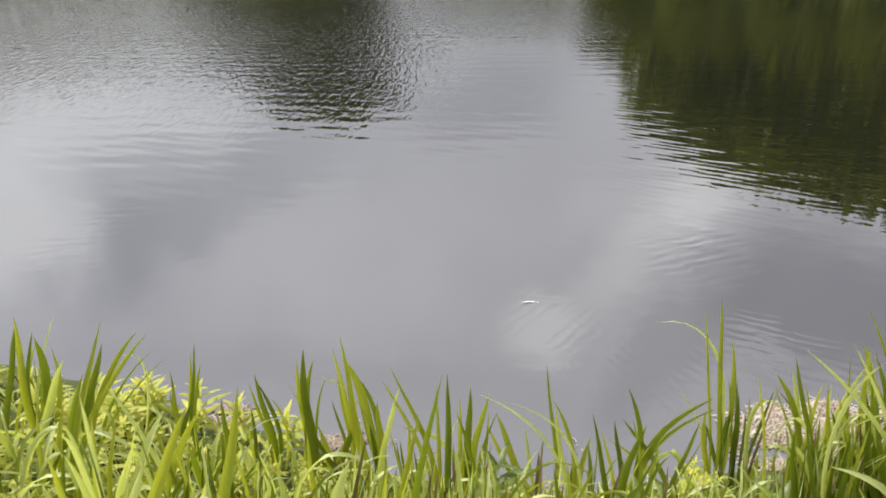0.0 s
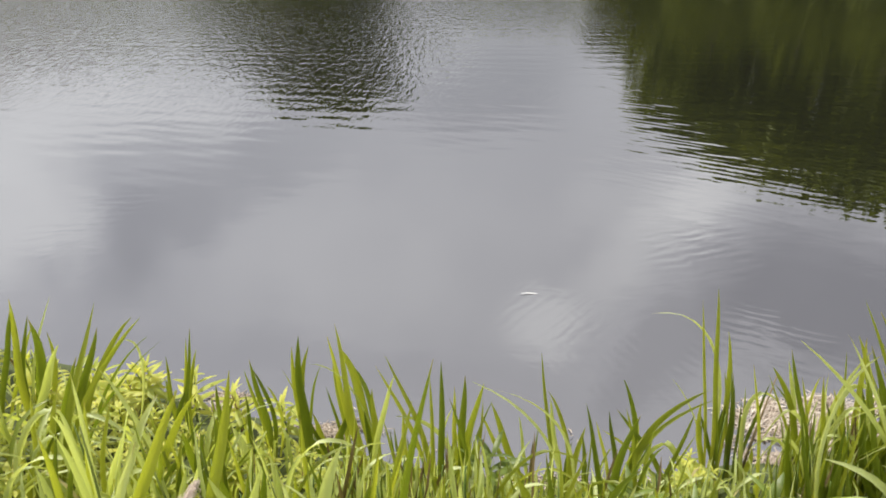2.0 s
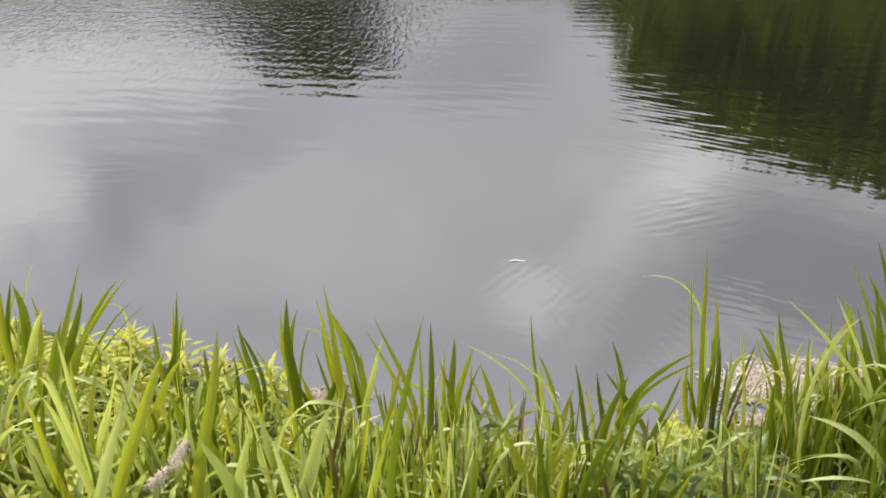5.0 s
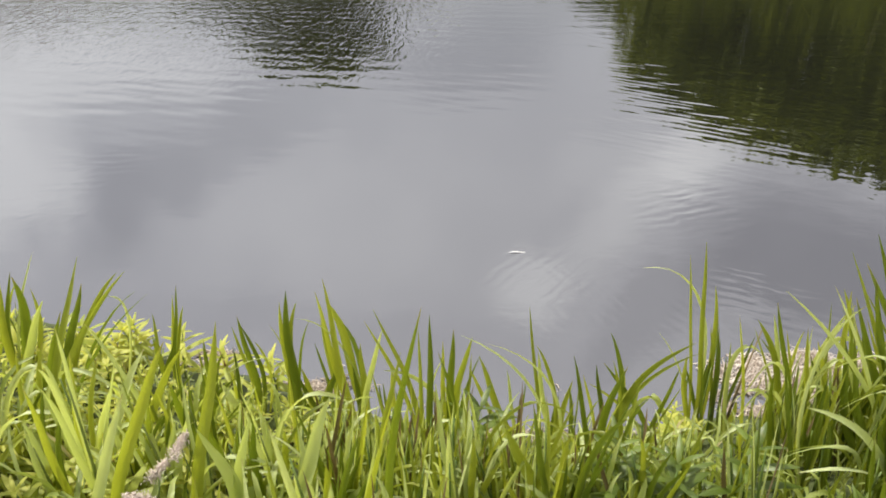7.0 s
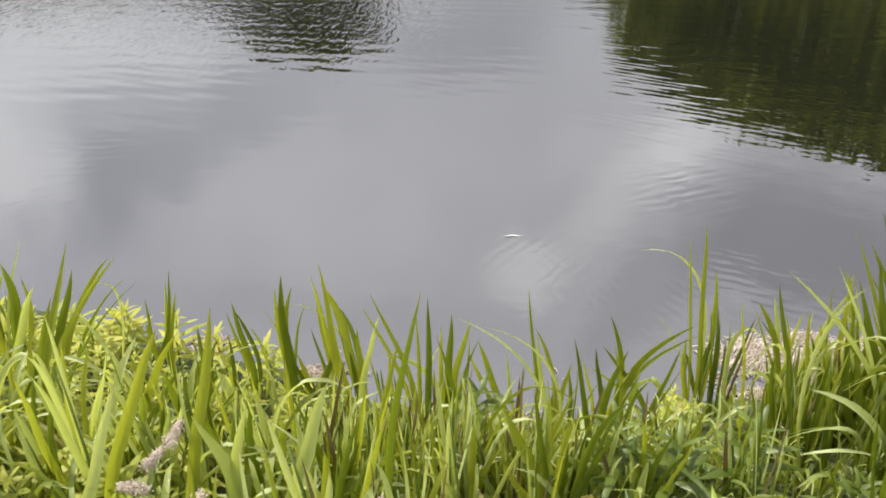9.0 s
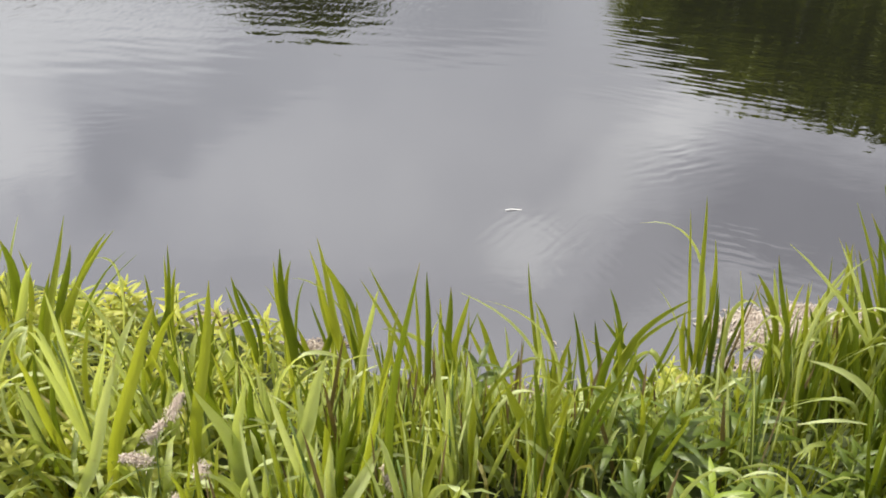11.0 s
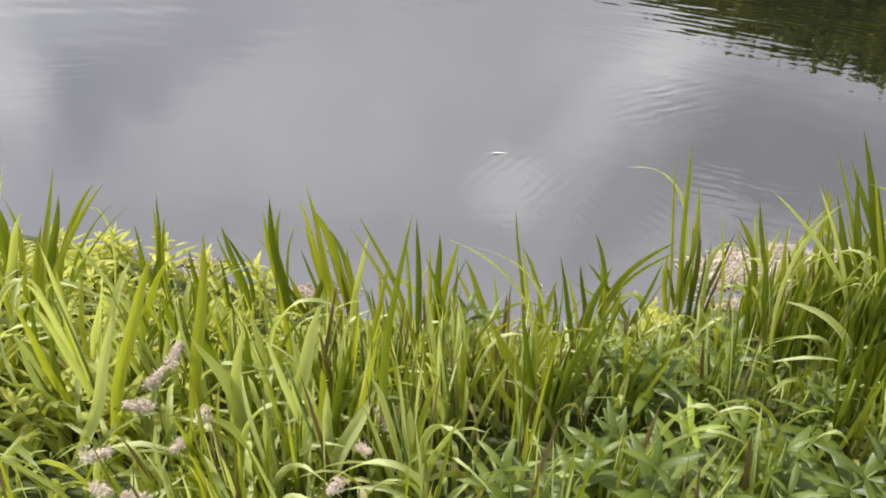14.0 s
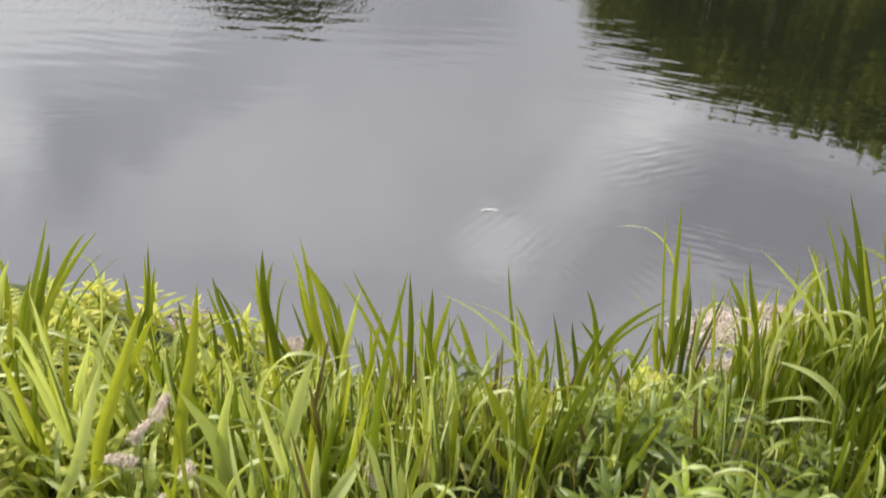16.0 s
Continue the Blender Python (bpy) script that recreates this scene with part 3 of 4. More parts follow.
blade_tuft(0.42, 1.2, [("D", 0.00, -0.03, 0.40, -0.10, 0.64, 19), ("D", -0.01, -0.01, 0.38, -0.00, 0.61, 30), ("R", 0.05, 0.07, 0.39, 0.00, 0.60, 16), ("P", -0.12, -0.18, 0.44, -0.05, 0.43, 10), ("D", 0.06, 0.05, 0.40, 0.07, 0.51, 12)])
blade_tuft(0.16, 1.05, [("R", 0.27, 0.07, 0.23, 0.01, 0.42, 22), ("R", 0.13, 0.06, 0.37, 0.03, 0.57, 27), ("P", -0.00, 0.00, 0.45, -0.22, 0.40, 16), ("P", 0.04, 0.03, 0.33, -0.08, 0.29, 19), ("P", -0.07, -0.07, -0.16, 0.01, 0.22, 31), ("R", -0.35, -0.24, 0.12, -0.27, 0.42, 20)])
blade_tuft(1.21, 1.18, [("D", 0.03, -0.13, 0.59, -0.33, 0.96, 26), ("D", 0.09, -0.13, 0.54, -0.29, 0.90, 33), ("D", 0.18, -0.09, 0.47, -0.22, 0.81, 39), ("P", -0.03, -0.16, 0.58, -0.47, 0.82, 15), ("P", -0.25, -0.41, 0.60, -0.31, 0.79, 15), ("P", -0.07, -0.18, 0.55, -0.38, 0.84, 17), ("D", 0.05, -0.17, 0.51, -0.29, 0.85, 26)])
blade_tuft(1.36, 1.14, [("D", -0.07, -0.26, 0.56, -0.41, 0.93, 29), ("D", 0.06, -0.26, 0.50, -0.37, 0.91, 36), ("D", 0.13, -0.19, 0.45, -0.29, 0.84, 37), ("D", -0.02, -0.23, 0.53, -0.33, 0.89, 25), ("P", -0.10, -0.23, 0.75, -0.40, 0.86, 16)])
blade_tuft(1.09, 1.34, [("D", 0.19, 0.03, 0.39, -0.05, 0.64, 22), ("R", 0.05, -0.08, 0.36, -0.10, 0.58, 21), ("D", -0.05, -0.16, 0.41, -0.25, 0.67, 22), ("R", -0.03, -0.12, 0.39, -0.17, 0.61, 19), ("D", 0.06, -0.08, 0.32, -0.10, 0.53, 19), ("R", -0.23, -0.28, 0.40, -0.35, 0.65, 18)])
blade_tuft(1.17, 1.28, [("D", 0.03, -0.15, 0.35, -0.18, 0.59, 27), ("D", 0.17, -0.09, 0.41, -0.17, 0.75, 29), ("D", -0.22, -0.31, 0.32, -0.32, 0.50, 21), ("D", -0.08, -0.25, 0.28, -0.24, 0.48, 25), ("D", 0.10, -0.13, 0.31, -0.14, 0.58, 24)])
blade_tuft(1.21, 1.05, [("P", -0.09, -0.18, 0.52, -0.41, 0.44, 15), ("P", -0.12, -0.19, 0.49, -0.40, 0.63, 20), ("P", -0.03, -0.13, 0.44, -0.15, 0.24, 15), ("D", 0.07, -0.21, 0.25, -0.22, 0.55, 28), ("P", 0.02, -0.04, 0.47, -0.21, 0.46, 12), ("D", 0.13, -0.18, 0.24, -0.21, 0.58, 31)])


def grown_tuft(seed, tall, count, spread_by, wide):
    """A tuft with blades that grow at random round its root."""
    g = random.Random(seed)
    rows = []
    for _ in range(count):
        a, lean = g.uniform(0, 6.28), g.uniform(0.05, 0.55)
        h = tall * g.uniform(0.55, 1.0)
        fx, fy = g.gauss(0, 0.025), g.gauss(0, 0.025)
        rows.append((fx, fy, fx + math.cos(a) * lean * h * spread_by, fy + math.sin(a) * lean * h * spread_by, h, wide * g.uniform(0.6, 1.15), g.choice((0, 0.1, -0.1, 0.3, 0.7, -0.6)), g.uniform(-0.9, 0.9)))
    return rows


TUFT_MATS = [(REED, SHEEN_REED, SHADED_REED), (SHADED_REED, SHEEN_REED, SHEEN_REED), (SHEEN_REED, REED, SHADED_REED), (REED, SHEEN_REED)]


def golden_bed(x, y):
    """Whether the golden plants have the place to themselves."""
    return -1.75 < x < -0.3 and y > shore(x) - 0.72


templates = []
for k in range(7):
    x, y = -0.9 + 0.3 * k, 0.35
    rows = [(a, b, c, d, h + land(x, y), wd, e, f) for a, b, c, d, h, wd, e, f in grown_tuft(100 + k, 0.40, 9, 0.9, 12)]
    templates.append(reed_tuft(x, y, rows, TUFT_MATS[k % 4], "leaning green grass tuft with overlapping blades"))
for k in range(96):
    x = rnd.uniform(-1.75, 1.75)
    back = shore(x) - 0.10
    y = rnd.uniform(0.45, back) if k % 3 else rnd.uniform(max(0.5, back - 0.45), back)
    if golden_bed(x, y) and k % 5:
        continue
    tall = min(0.7 + 0.5 * rnd.random(), (headroom(x, y) - 0.03) / 0.37)
    if 0.12 < x < 0.95 and y < 1.1:
        continue
    if y < 0.92:
        tall = min(tall, 0.5)
    if tall < 0.15:
        continue
    copy_thing(templates[k % 7], pose(x, y, land(x, y), 0, 0, rnd.uniform(0, 360)) @ Matrix.Diagonal((1.2, 1.2, tall, 1) if y < 1.2 else (1, 1, tall, 1)))

# taller, straighter tufts between them
uprights = []
BROAD_MATS = [(SHADED_REED, REED, SHEEN_REED), (REED, SHEEN_REED, SHEEN_REED), (SHADED_REED, SHADED_REED, REED)]
for k in range(6):
    x, y = -0.8 + 0.22 * k, 1.02
    rows = [(a, b, fx * 0.6, fy * 0.6, h + land(x, y), wd, e * (1.0 if i % 3 == 0 else 0.35), f * 0.7) for i, (a, b, fx, fy, h, wd, e, f) in enumerate(grown_tuft(140 + k, 0.50, 5, 0.8, 17))]
    uprights.append(reed_tuft(x, y, rows, BROAD_MATS[k % 3], "upright green reed tuft with broad blades", 1))
for k in range(70):
    if k < 16:
        x, y = rnd.uniform(-1.25, -0.2), rnd.uniform(0.98, 1.2)
    elif k < 21:
        x, y = rnd.uniform(-1.5, -0.5), rnd.uniform(1.1, 1.5)
    elif k < 26:
        x, y = rnd.uniform(-0.3, 0.2), rnd.uniform(0.7, 1.0)
    elif k < 58:
        x, y = rnd.uniform(0.92, 1.6), rnd.uniform(0.95, 1.5)
    elif k < 64:
        x, y = rnd.uniform(-0.2, 0.6), rnd.uniform(0.95, 1.35)
    else:
        x, y = rnd.uniform(0.95, 1.25), rnd.uniform(0.7, 1.0)
    tall = min(rnd.uniform(0.85, 1.3), (headroom(x, y) + rnd.uniform(-0.04, 0.16 if x > 0.9 or x < -0.5 else 0.0)) / 0.45)
    # tufts far out to either side take the templates with mostly shade-coloured blades
    copy_thing(uprights[(2, 5)[k % 2] if abs(x) > 0.8 else (1, 4, 0)[k % 3] if x > -0.4 else k % 6], pose(x, y, land(x, y), 0, -7 * x, 0) @ pose(0, 0, 0, 0, 0, rnd.uniform(-50, 50)) @ Matrix.Diagonal((1.2, 1.2, tall, 1) if y < 0.95 else (1, 1, tall, 1)))

# right-hand clump, its shade coloured in by the darkest templates
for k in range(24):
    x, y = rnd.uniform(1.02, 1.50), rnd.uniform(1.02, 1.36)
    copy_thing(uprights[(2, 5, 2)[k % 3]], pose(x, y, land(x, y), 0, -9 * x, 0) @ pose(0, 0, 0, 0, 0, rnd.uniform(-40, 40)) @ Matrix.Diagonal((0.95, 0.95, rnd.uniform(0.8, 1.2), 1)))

# thin upright sprays that stand before the straw
sprays = []
for k in range(4):
    x, y = 1.0 + 0.12 * k, 1.42
    rows = [(a, b, fx * 0.5, fy * 0.5, h + land(x, y), wd, e * 0.5, f) for a, b, fx, fy, h, wd, e, f in grown_tuft(170 + k, 0.36, 9, 0.8, 10)]
    sprays.append(reed_tuft(x, y, rows, (REED, SHEEN_REED, SHADED_REED, SHEEN_REED, REED, SHADED_REED, SHEEN_REED, DRY_REED, REED), "thin-bladed reed tuft with a few dead brown blades", 2))
# dense tufts for the right side, their shade put into the leaf colours
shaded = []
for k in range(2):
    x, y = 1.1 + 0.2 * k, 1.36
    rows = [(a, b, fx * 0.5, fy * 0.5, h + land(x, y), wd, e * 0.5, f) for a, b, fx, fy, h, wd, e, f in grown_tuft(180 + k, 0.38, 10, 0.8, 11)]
    shaded.append(reed_tuft(x, y, rows, (SHADED_REED, REED, SHADED_REED, SHADED_REED), "dense reed tuft beside the straw, shade put into its dark green", 2))
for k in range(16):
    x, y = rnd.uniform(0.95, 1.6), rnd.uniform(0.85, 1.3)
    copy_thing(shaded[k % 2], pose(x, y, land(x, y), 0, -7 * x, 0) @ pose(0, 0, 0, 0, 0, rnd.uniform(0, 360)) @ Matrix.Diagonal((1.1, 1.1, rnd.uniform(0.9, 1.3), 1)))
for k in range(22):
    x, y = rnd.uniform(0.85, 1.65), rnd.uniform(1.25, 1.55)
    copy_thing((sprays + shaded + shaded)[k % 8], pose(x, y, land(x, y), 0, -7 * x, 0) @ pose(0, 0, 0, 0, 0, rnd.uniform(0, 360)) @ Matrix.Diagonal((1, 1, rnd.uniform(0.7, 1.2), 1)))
for k in range(56):
    x, y = rnd.uniform(-1.3, 0.75), rnd.uniform(0.6, 1.42)
    if golden_bed(x, y) and k % 4:
        continue
    tall = min(rnd.uniform(1.0, 1.5), (headroom(x, y) + rnd.uniform(-0.05, 0.08)) / 0.32)
    copy_thing(sprays[k % 4], pose(x, y, land(x, y), 0, -7 * x, 0) @ pose(0, 0, 0, 0, 0, rnd.uniform(0, 360)) @ Matrix.Diagonal((1.1, 1.1, tall, 1)))

for k in range(30):
    x, y = rnd.uniform(-0.3, 0.55), rnd.uniform(1.02, 1.42)
    tall = min(1.4, (headroom(x, y) + rnd.uniform(0.0, 0.10)) / 0.32)
    copy_thing(sprays[k % 4], pose(x, y, land(x, y), 0, rnd.uniform(-8, 8), 0) @ pose(0, 0, 0, 0, 0, rnd.uniform(0, 360)) @ Matrix.Diagonal((1.2, 1.2, tall, 1)))

# blades that rise and bow over, mostly in the pale colour that holds sky sheen
bowed = []
for k in range(6):
    g = random.Random(600 + k)
    rows = []
    for i in range(4):
        side = g.choice((-1, 1))
        rise, reach = g.uniform(0.20, 0.34), g.uniform(0.12, 0.26)
        rows.append((g.choice("PPPR"), g.gauss(0, 0.02), side * reach * 0.25, rise * 1.35 + 0.3, side * reach, rise * g.uniform(0.55, 0.95) + 0.3, g.uniform(8, 15)))
    bowed.append(blade_tuft(-1.0 + 0.35 * k, 0.72 + 0.05 * (k % 3), rows, "pale grass tuft with blades bowed over"))
for k in range(38):
    x, y = rnd.uniform(-1.4, 1.5), rnd.uniform(0.58, 1.38)
    if golden_bed(x, y) and k % 3 or x > 0.1 and y < 1.08:
        continue
    tall = min(rnd.uniform(0.7, 1.15), (headroom(x, y) + 0.04) / 0.33)
    if tall > 0.15:
        copy_thing(bowed[k % 6], pose(x, y, land(x, y), 0, 0, rnd.uniform(-50, 50) + 180 * (k % 2)) @ Matrix.Diagonal((1, 1, tall, 1)))

for k in range(9):
    x, y = rnd.uniform(0.98, 1.38), rnd.uniform(1.12, 1.36)
    copy_thing(bowed[k % 6], pose(x, y, land(x, y), 0, -9 * x, rnd.uniform(-40, 40) + 180 * (k % 2)) @ Matrix.Diagonal((0.8, 0.8, rnd.uniform(1.25, 1.75), 1)))

# one dark dead stalk leaning among the reeds
stalk = new("dead_stalk")
stalk.location = (0.89, 1.52, land(0.89, 1.52))
child(tube("stem", [Vector((0, 0, -0.03)), Vector((0.03, 0.03, 0.16)), Vector((0.085, 0.09, 0.33))], [0.0045, 0.004, 0.0015], DRY_REED, 6), stalk)
tagged(stalk, "thin dark dead stalk leaning among the reeds", "stalk")

# ---- low growth that nobody could count ----


def undergrowth():
    g = random.Random(3)
    sheet = Sheet()
    for k in range(8000):
        x = g.uniform(-2.2, 2.2) + g.gauss(0, 0.2)
        edge = shore(x)
        y = edge - 0.02 - (edge + 0.6) * g.random() ** 1.25
        if x > 0.95 and y > 1.45 and g.random() < 0.9 or 0.15 < x < 1.0 and 0.4 < y < 1.02 and g.random() < 0.82 or golden_bed(x, y) and g.random() < 0.6:
            continue
        z = land(x, y)
        h = min(g.uniform(0.09, 0.27 if y < 1.25 else 0.36), max(0.03, headroom(x, y) * g.uniform(0.5, 1.1)))
        a, lean = g.uniform(0, 6.28), g.uniform(0.1, 0.9) * h
        tip = (x + math.cos(a) * lean, y + math.sin(a) * lean, z + h * g.uniform(0.6, 1.0))
        sheet.blade((x, y, z - 0.01), (x + math.cos(a) * lean * 0.3, y + math.sin(a) * lean * 0.3, z + h), tip, g.uniform(0.007, 0.018) * (0.5 + 1.6 * h) * (1.2 if y < 1.0 else 0.9), g.uniform(-0.9, 0.9), 5, 0.25, 0.4)
    for k in range(30000):
        x, y = g.gauss(0, 3.4), 3.4 - abs(g.gauss(0, 3.2))
        if abs(x) < 2.1 and y > -0.45 or y > shore(x) - 0.05:
            continue
        z, h, a = land(x, y), g.uniform(0.15, 0.42), g.uniform(0, 6.28)
        lean = h * g.uniform(0.2, 0.8)
        sheet.blade((x, y, z - 0.01), (x + math.cos(a) * lean * 0.3, y + math.sin(a) * lean * 0.3, z + h), (x + math.cos(a) * lean, y + math.sin(a) * lean, z + h * 0.85), g.uniform(0.010, 0.020), g.uniform(-0.9, 0.9), 3, 0.25, 0.4)
    ob = sheet.made("grass", UNDERGROWTH)
    return tagged(ob, "thick low green grass covering the bank", "grass", kind="stuff")


undergrowth()


def far_grass():
    g = random.Random(4)
    sheet = Sheet()
    for k in range(9000):
        az = g.uniform(-95, 95)
        r = far_shore(az) + 0.05 + 6 * g.random() ** 2
        d = heading(az, 0) * r
        z, h = land(d.x, d.y), g.uniform(0.2, 0.6)
        sheet.blade((d.x, d.y, z - 0.02), (d.x, d.y, z + h * 0.6), (d.x + g.gauss(0, 0.15), d.y + g.gauss(0, 0.15), z + h), g.uniform(0.05, 0.12), g.uniform(-1, 1), 2)
    return tagged(sheet.made("bank_grass", HEDGE_LEAF), "rough green grass fringing the far bank", "grass", kind="stuff")


far_grass()


# ---- leafy plants ----
def leafy_plant(name, x, y, seed, tall, nodes, per, long, wide, mats, stem_mat, droop, label, category, group):
    """An upright stem with leaves in whorls that shorten towards a rosette at the top."""
    g = random.Random(seed)
    top = new(name)
    top.location = (x, y, land(x, y))
    lean = Vector((g.uniform(-0.18, 0.18), g.uniform(-0.12, 0.12), 0))
    path = [Vector((0, 0, -0.02)) + (lean * tall * s * s) + Vector((0, 0, (tall + 0.02) * s)) for s in (0, 0.25, 0.5, 0.75, 1.0)]
    child(tube("stem", path, [0.004, 0.0037, 0.0033, 0.0027, 0.0016], stem_mat, 6), top)
    for k in range(nodes):
        s = 0.22 + 0.78 * k / (nodes - 1)
        p = lean * tall * s * s + Vector((0, 0, tall * s))
        size = (1.0 - 0.45 * max(0, s - 0.6) / 0.4) * (0.7 + 0.3 * min(1, s / 0.5))
        for i in range(per):
            a = 2 * math.pi * i / per + k * (math.pi / per if per < 4 else 1.1) + g.uniform(-0.25, 0.25)
            rise = 0.15 + 0.75 * s ** 2 + g.uniform(-0.15, 0.2)
            sheet = Sheet()
            sheet.leaf(p, a, rise, long * size * g.uniform(0.8, 1.15), wide * size * g.uniform(0.85, 1.15), droop * g.uniform(0.5, 1.3), 6, 0.32)
            young = mats[1] if s > 0.93 else mats[0]
            child(sheet.made("leaf", young), top)
    return tagged(top, label, category, group)


for k in range(15):
    x = rnd.uniform(-2.1, -1.2)
    y = shore(x) - rnd.uniform(0.12, 0.6)
    copy_thing((uprights + sprays)[k % 10], pose(x, y, land(x, y), 0, 0, rnd.uniform(-60, 60)) @ Matrix.Diagonal((1, 1, rnd.uniform(0.55, 0.8), 1)))

golden = [leafy_plant("loosestrife", -1.13 + 0.16 * k, 1.84 - 0.04 * k, 200 + k, 0.14 + 0.02 * (k % 3), 5, 4, 0.100, 0.023,
                      (YELLOW_LEAF, YELLOW_LEAF), RED_STEM if k == 3 else STEM, 1.1, "yellow-green leafy plant with pointed leaves at the waterline", "plant", "golden plants at the waterline") for k in range(5)]
for k in range(144):
    if k < 122:
        x = rnd.uniform(-2.0, -0.28)
        y = shore(x) - (0.17 if x > -0.9 else 0.10 if x > -1.15 else 0.2) - rnd.random() ** 1.1 * (0.78 if x < -0.7 else 0.5)
        if -0.92 < x < -0.55 and y > shore(x) - 0.27:
            y = shore(x) - rnd.uniform(0.28, 0.5)
    elif k < 134:
        x, y = rnd.uniform(-0.85, -0.30), rnd.uniform(0.98, 1.25)
    else:
        x, y = rnd.uniform(0.68, 0.79), rnd.uniform(1.46, 1.58)
    size = rnd.uniform(0.75, 1.1) * (1.2 if y < 1.25 and 121 < k < 134 else 0.95 if -1.25 < x < -0.92 else 0.78 if x < -0.92 else 0.56)
    copy_thing(golden[k % 5], pose(x, y, max(0, land(x, y)), rnd.uniform(-12, 12), rnd.uniform(-12, 12), rnd.uniform(0, 360)) @ Matrix.Scale(size, 4))

HERBS = [(0.40, 0.85), (0.55, 0.82), (0.26, 0.73), (0.69, 0.82), (0.72, 0.74), (0.45, 1.09), (0.56, 1.05), (0.57, 0.67), (0.40, 0.68),
         (0.71, 0.64), (0.33, 0.81), (0.72, 1.06), (0.63, 0.68), (0.48, 0.75), (0.14, 0.70), (0.83, 0.76), (0.10, 1.32), (0.20, 0.65)]
herbs = [leafy_plant("willowherb", hx, hy, 300 + k, 0.20 + 0.02 * (k % 3), 5, 4, 0.135, 0.026,
                     (GREEN_LEAF, YOUNG_LEAF if k == 1 else GREEN_LEAF), STEM, 1.0, "green plant with long lance-shaped leaves in whorls", "plant", "green herbs on the bank") for k, (hx, hy) in enumerate(HERBS[:4])]
for k, (x, y) in enumerate(HERBS[4:]):
    size = rnd.uniform(0.95, 1.25)
    copy_thing(herbs[(0, 2, 3)[k % 3]], pose(x, y, land(x, y), rnd.uniform(-8, 8), rnd.uniform(-8, 8), rnd.uniform(0, 360)) @ Matrix.Scale(size, 4))
for k in range(8):
    x, y = rnd.uniform(0.3, 1.0), rnd.uniform(0.5, 1.0)
    copy_thing(herbs[(0, 2, 3)[k % 3]], pose(x, y, land(x, y), rnd.uniform(-8, 8), rnd.uniform(-8, 8), rnd.uniform(0, 360)) @ Matrix.Scale(rnd.uniform(0.55, 0.85), 4))


# ---- flowering grasses ----
def seed_grass(x, y, tall, seed):
    """A thin stalk that carries a nodding, fluffy seed head."""
    g = random.Random(seed)
    top = new("flowering_grass")
    top.location = (x, y, land(x, y))
    sway = Vector((g.uniform(-0.05, 0.09), g.uniform(-0.05, 0.04), 0))
    path = [sway * (s * s) + Vector((0, 0, tall * s - 0.02 * (s == 0))) for s in (0, 0.3, 0.6, 0.85, 1.0)]
    child(tube("stalk", path, [0.0022, 0.002, 0.0017, 0.0013, 0.001], STEM, 5), top)
    verts, faces = [], []
    ahead = (path[-1] - path[-2]).normalized()
    tilt = Vector((math.cos(seed * 1.7), math.sin(seed * 1.7) * 0.5, 0.25)).normalized()
    for k in range(520):
        lobe = k % 4
        c = path[-1] + tilt * (0.012 * (lobe - 1.5)) + Vector((g.gauss(0, 0.0056), g.gauss(0, 0.0056), g.gauss(0, 0.0056))) * (1.15 - 0.15 * lobe)
        u = Vector((g.uniform(-1, 1), g.uniform(-1, 1), g.uniform(0.2, 1.4))).normalized() * 0.0046
        v = u.orthogonal().normalized() * 0.0009
        n = u.cross(v).normalized() * 0.0009
        at = len(verts)
        verts += [tuple(c - u), tuple(c + v), tuple(c + n), tuple(c - v), tuple(c - n), tuple(c + u)]
        for i in range(4):
            p, q = at + 1 + i, at + 1 + (i + 1) % 4
            faces += [(at, q, p), (at + 5, p, q)]
    child(mesh_object("seed_head", verts, faces, SEED, True), top, "fluffy pinkish-grey seed head")
    return tagged(top, "flowering grass with a pinkish-grey seed head", "grass", "flowering grasses")


flowering = [seed_grass(-0.47, 0.98, 0.35, 400), seed_grass(-0.55, 0.87, 0.29, 401), seed_grass(-0.47, 0.87, 0.29, 402), seed_grass(-0.55, 0.77, 0.28, 403)]
for k, (x, y, size) in enumerate([(-0.44, 0.75, 0.77), (-0.53, 0.67, 0.90), (-0.52, 0.86, 0.97), (-0.5, 0.66, 0.93), (-0.09, 0.76, 0.74), (-0.07, 0.87, 0.97), (-0.18, 0.76, 0.90)]):
    copy_thing(flowering[k % 4], pose(x, y, land(x, y), 0, 0, rnd.uniform(0, 360)) @ Matrix.Scale(size, 4))


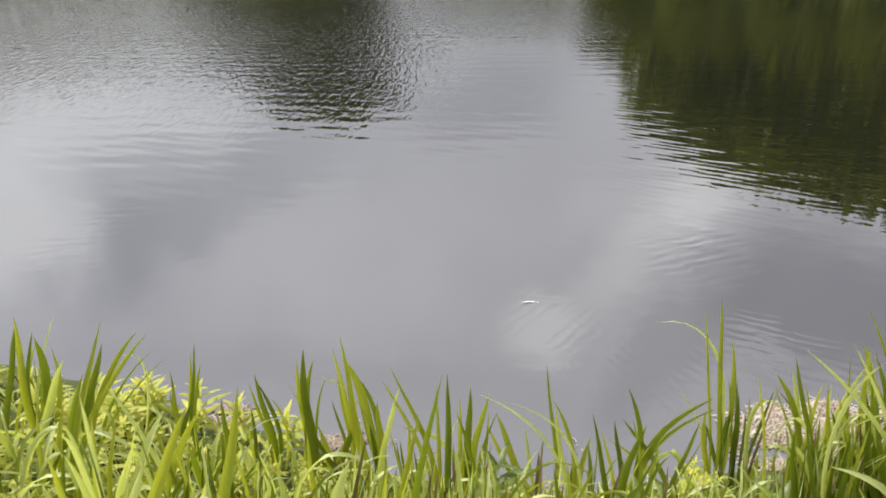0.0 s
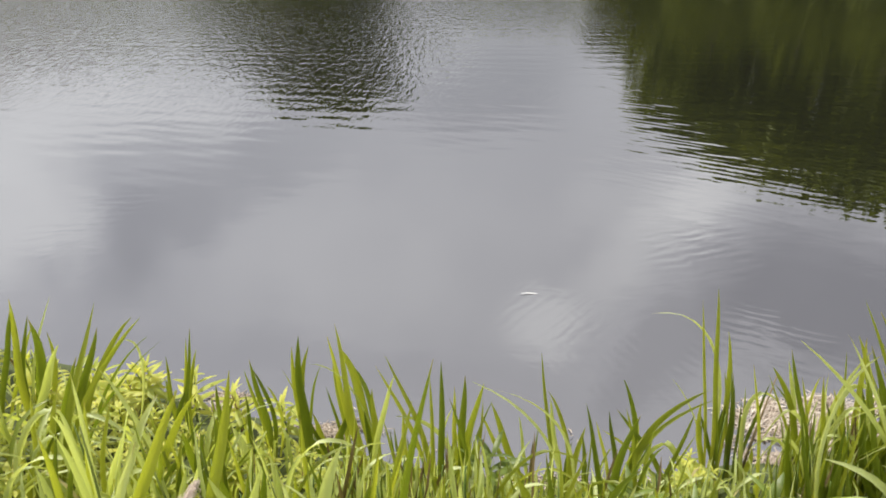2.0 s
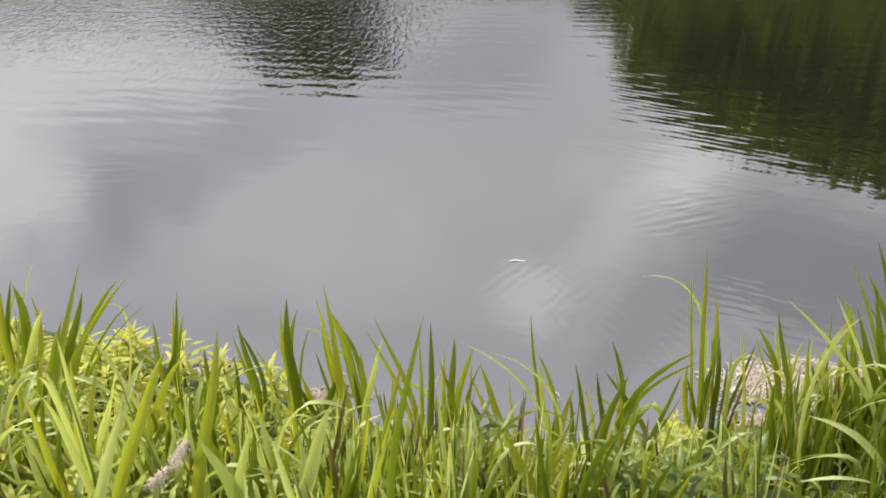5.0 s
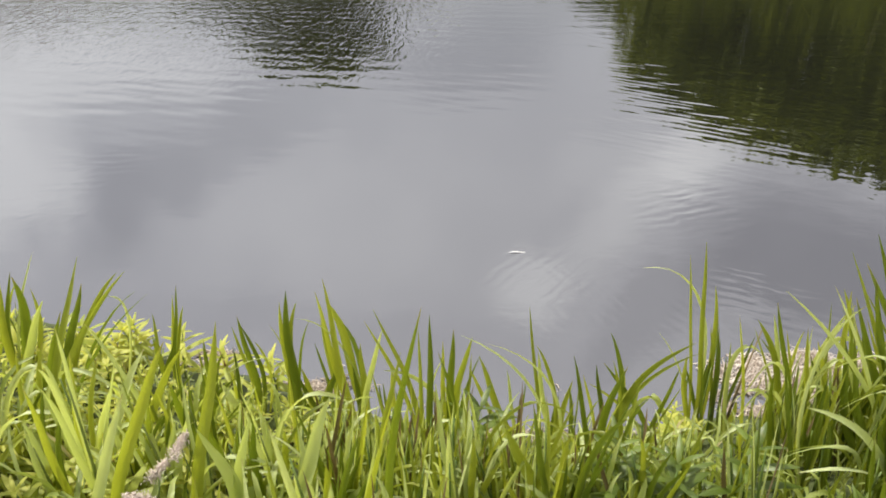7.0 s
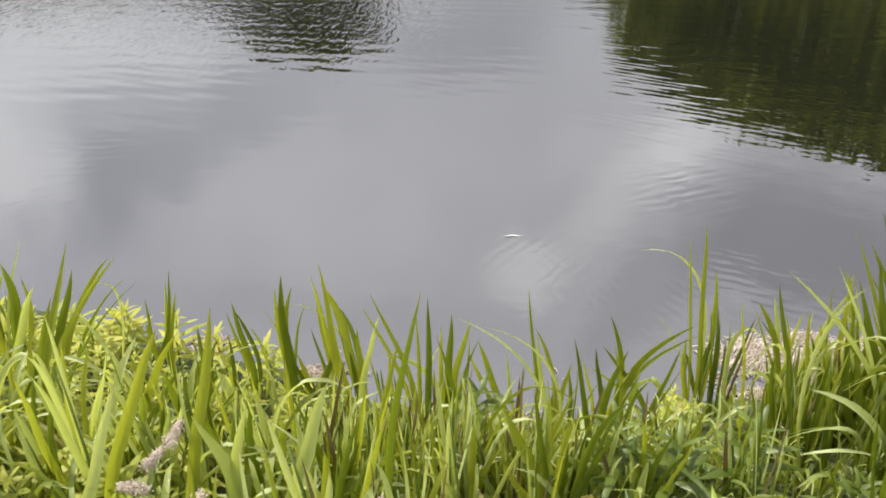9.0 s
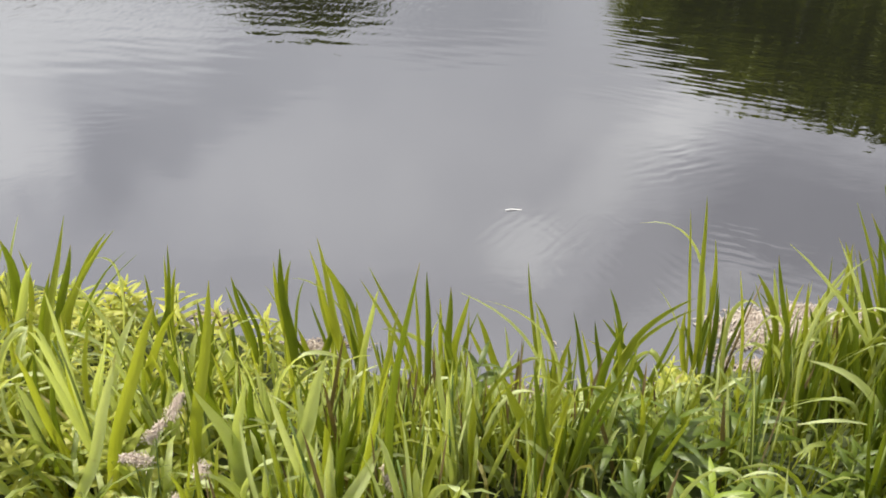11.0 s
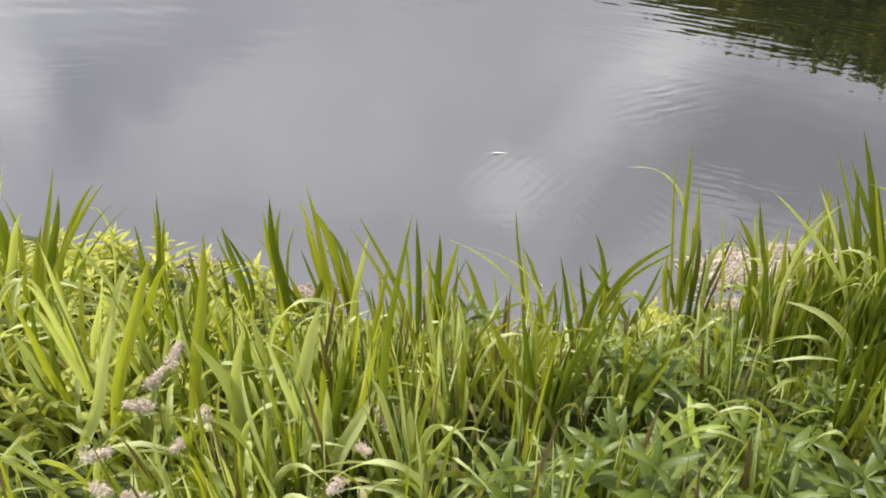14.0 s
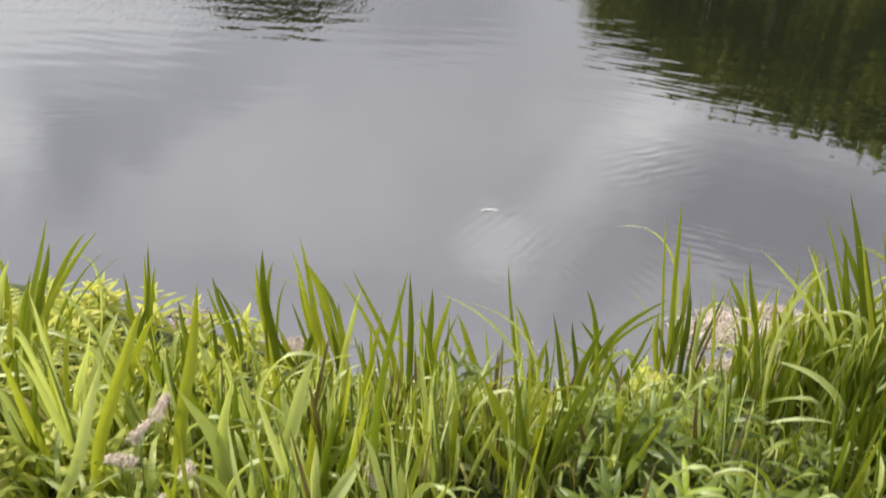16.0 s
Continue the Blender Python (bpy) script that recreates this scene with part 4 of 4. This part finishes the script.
# ---- what floats at the water's edge ----
def litter(name, cx, cy, rx, ry, count, seed, label):
    """A drift of bleached straw, husks and scum on the water."""
    g = random.Random(seed)
    verts, faces = [], []
    for k in range(count):
        a, r = g.uniform(0, 6.28), g.random() ** 0.6
        x, y = cx + math.cos(a) * r * rx, cy + math.sin(a) * r * ry
        if noise.noise((x * 9, y * 14, seed)) < -0.12:
            continue
        z = max(0.001, land(x, y)) + g.uniform(0.001, 0.012) * (1 - 0.6 * r)
        if k % 3:
            b, long, half = g.gauss(0.1, 0.7), g.uniform(0.012, 0.075), g.uniform(0.0007, 0.0018)
        else:
            b, long, half = g.uniform(0, 3.14), g.uniform(0.003, 0.008), g.uniform(0.0012, 0.003)
        u = Vector((math.cos(b), math.sin(b), g.uniform(-0.25, 0.25))) * long / 2
        v, n = Vector((-math.sin(b), math.cos(b), 0)) * half, Vector((0, 0, half))
        c, at = Vector((x, y, z)), len(verts)
        arc = Vector((0, 0, g.uniform(0, 0.006))) + v * g.uniform(-6, 6)
        for p in (c - u, c + arc, c + u):
            verts += [tuple(p - v), tuple(p + n), tuple(p + v), tuple(p - n)]
        for s in (0, 4):
            for i in range(4):
                j = (i + 1) % 4
                faces.append((at + s + i, at + s + j, at + s + 4 + j, at + s + 4 + i))
        faces += [(at + 3, at + 2, at + 1, at), (at + 8, at + 9, at + 10, at + 11)]
    ob = mesh_object(name, verts, faces, STRAW if seed % 2 else SCUM)
    return tagged(ob, label, "plant litter", kind="stuff")


litter("plant_litter", 1.42, 1.78, 0.46, 0.25, 6400, 501, "drift of bleached straw and husks on the water")
litter("plant_litter", 1.38, 1.90, 0.42, 0.12, 1700, 502, "pale scum among drifting straw at the reeds")
litter("plant_litter", -0.80, 1.94, 0.13, 0.07, 520, 503, "small drift of pale straw beside the golden plants")
litter("plant_litter", -0.38, 1.80, 0.19, 0.04, 420, 505, "pale straw strung along the waterline")
litter("plant_litter", 0.30, 1.56, 0.36, 0.05, 700, 507, "thin line of pale husks along the waterline")

litter("plant_litter", 0.2, 1.86, 0.8, 0.16, 14, 509, "scattered pale flecks floating near the reeds")

floating = Sheet()
floating.strip([Vector((-0.05 + 0.02 * k, 0.006 * math.sin(k * 0.8), 0.004 + 0.003 * math.sin(k))) for k in range(6)], [Vector((0, 1, 0))] * 6, [0.001, 0.003, 0.004, 0.004, 0.003, 0.001], 0.4)
drifting = floating.made("floating_leaf", FEATHER)
drifting.matrix_world = pose(0.40, 2.75, 0.001, 0, 0, 8) @ Matrix.Scale(0.8, 4)
tagged(drifting, "narrow white leaf floating on the pond", "leaf")
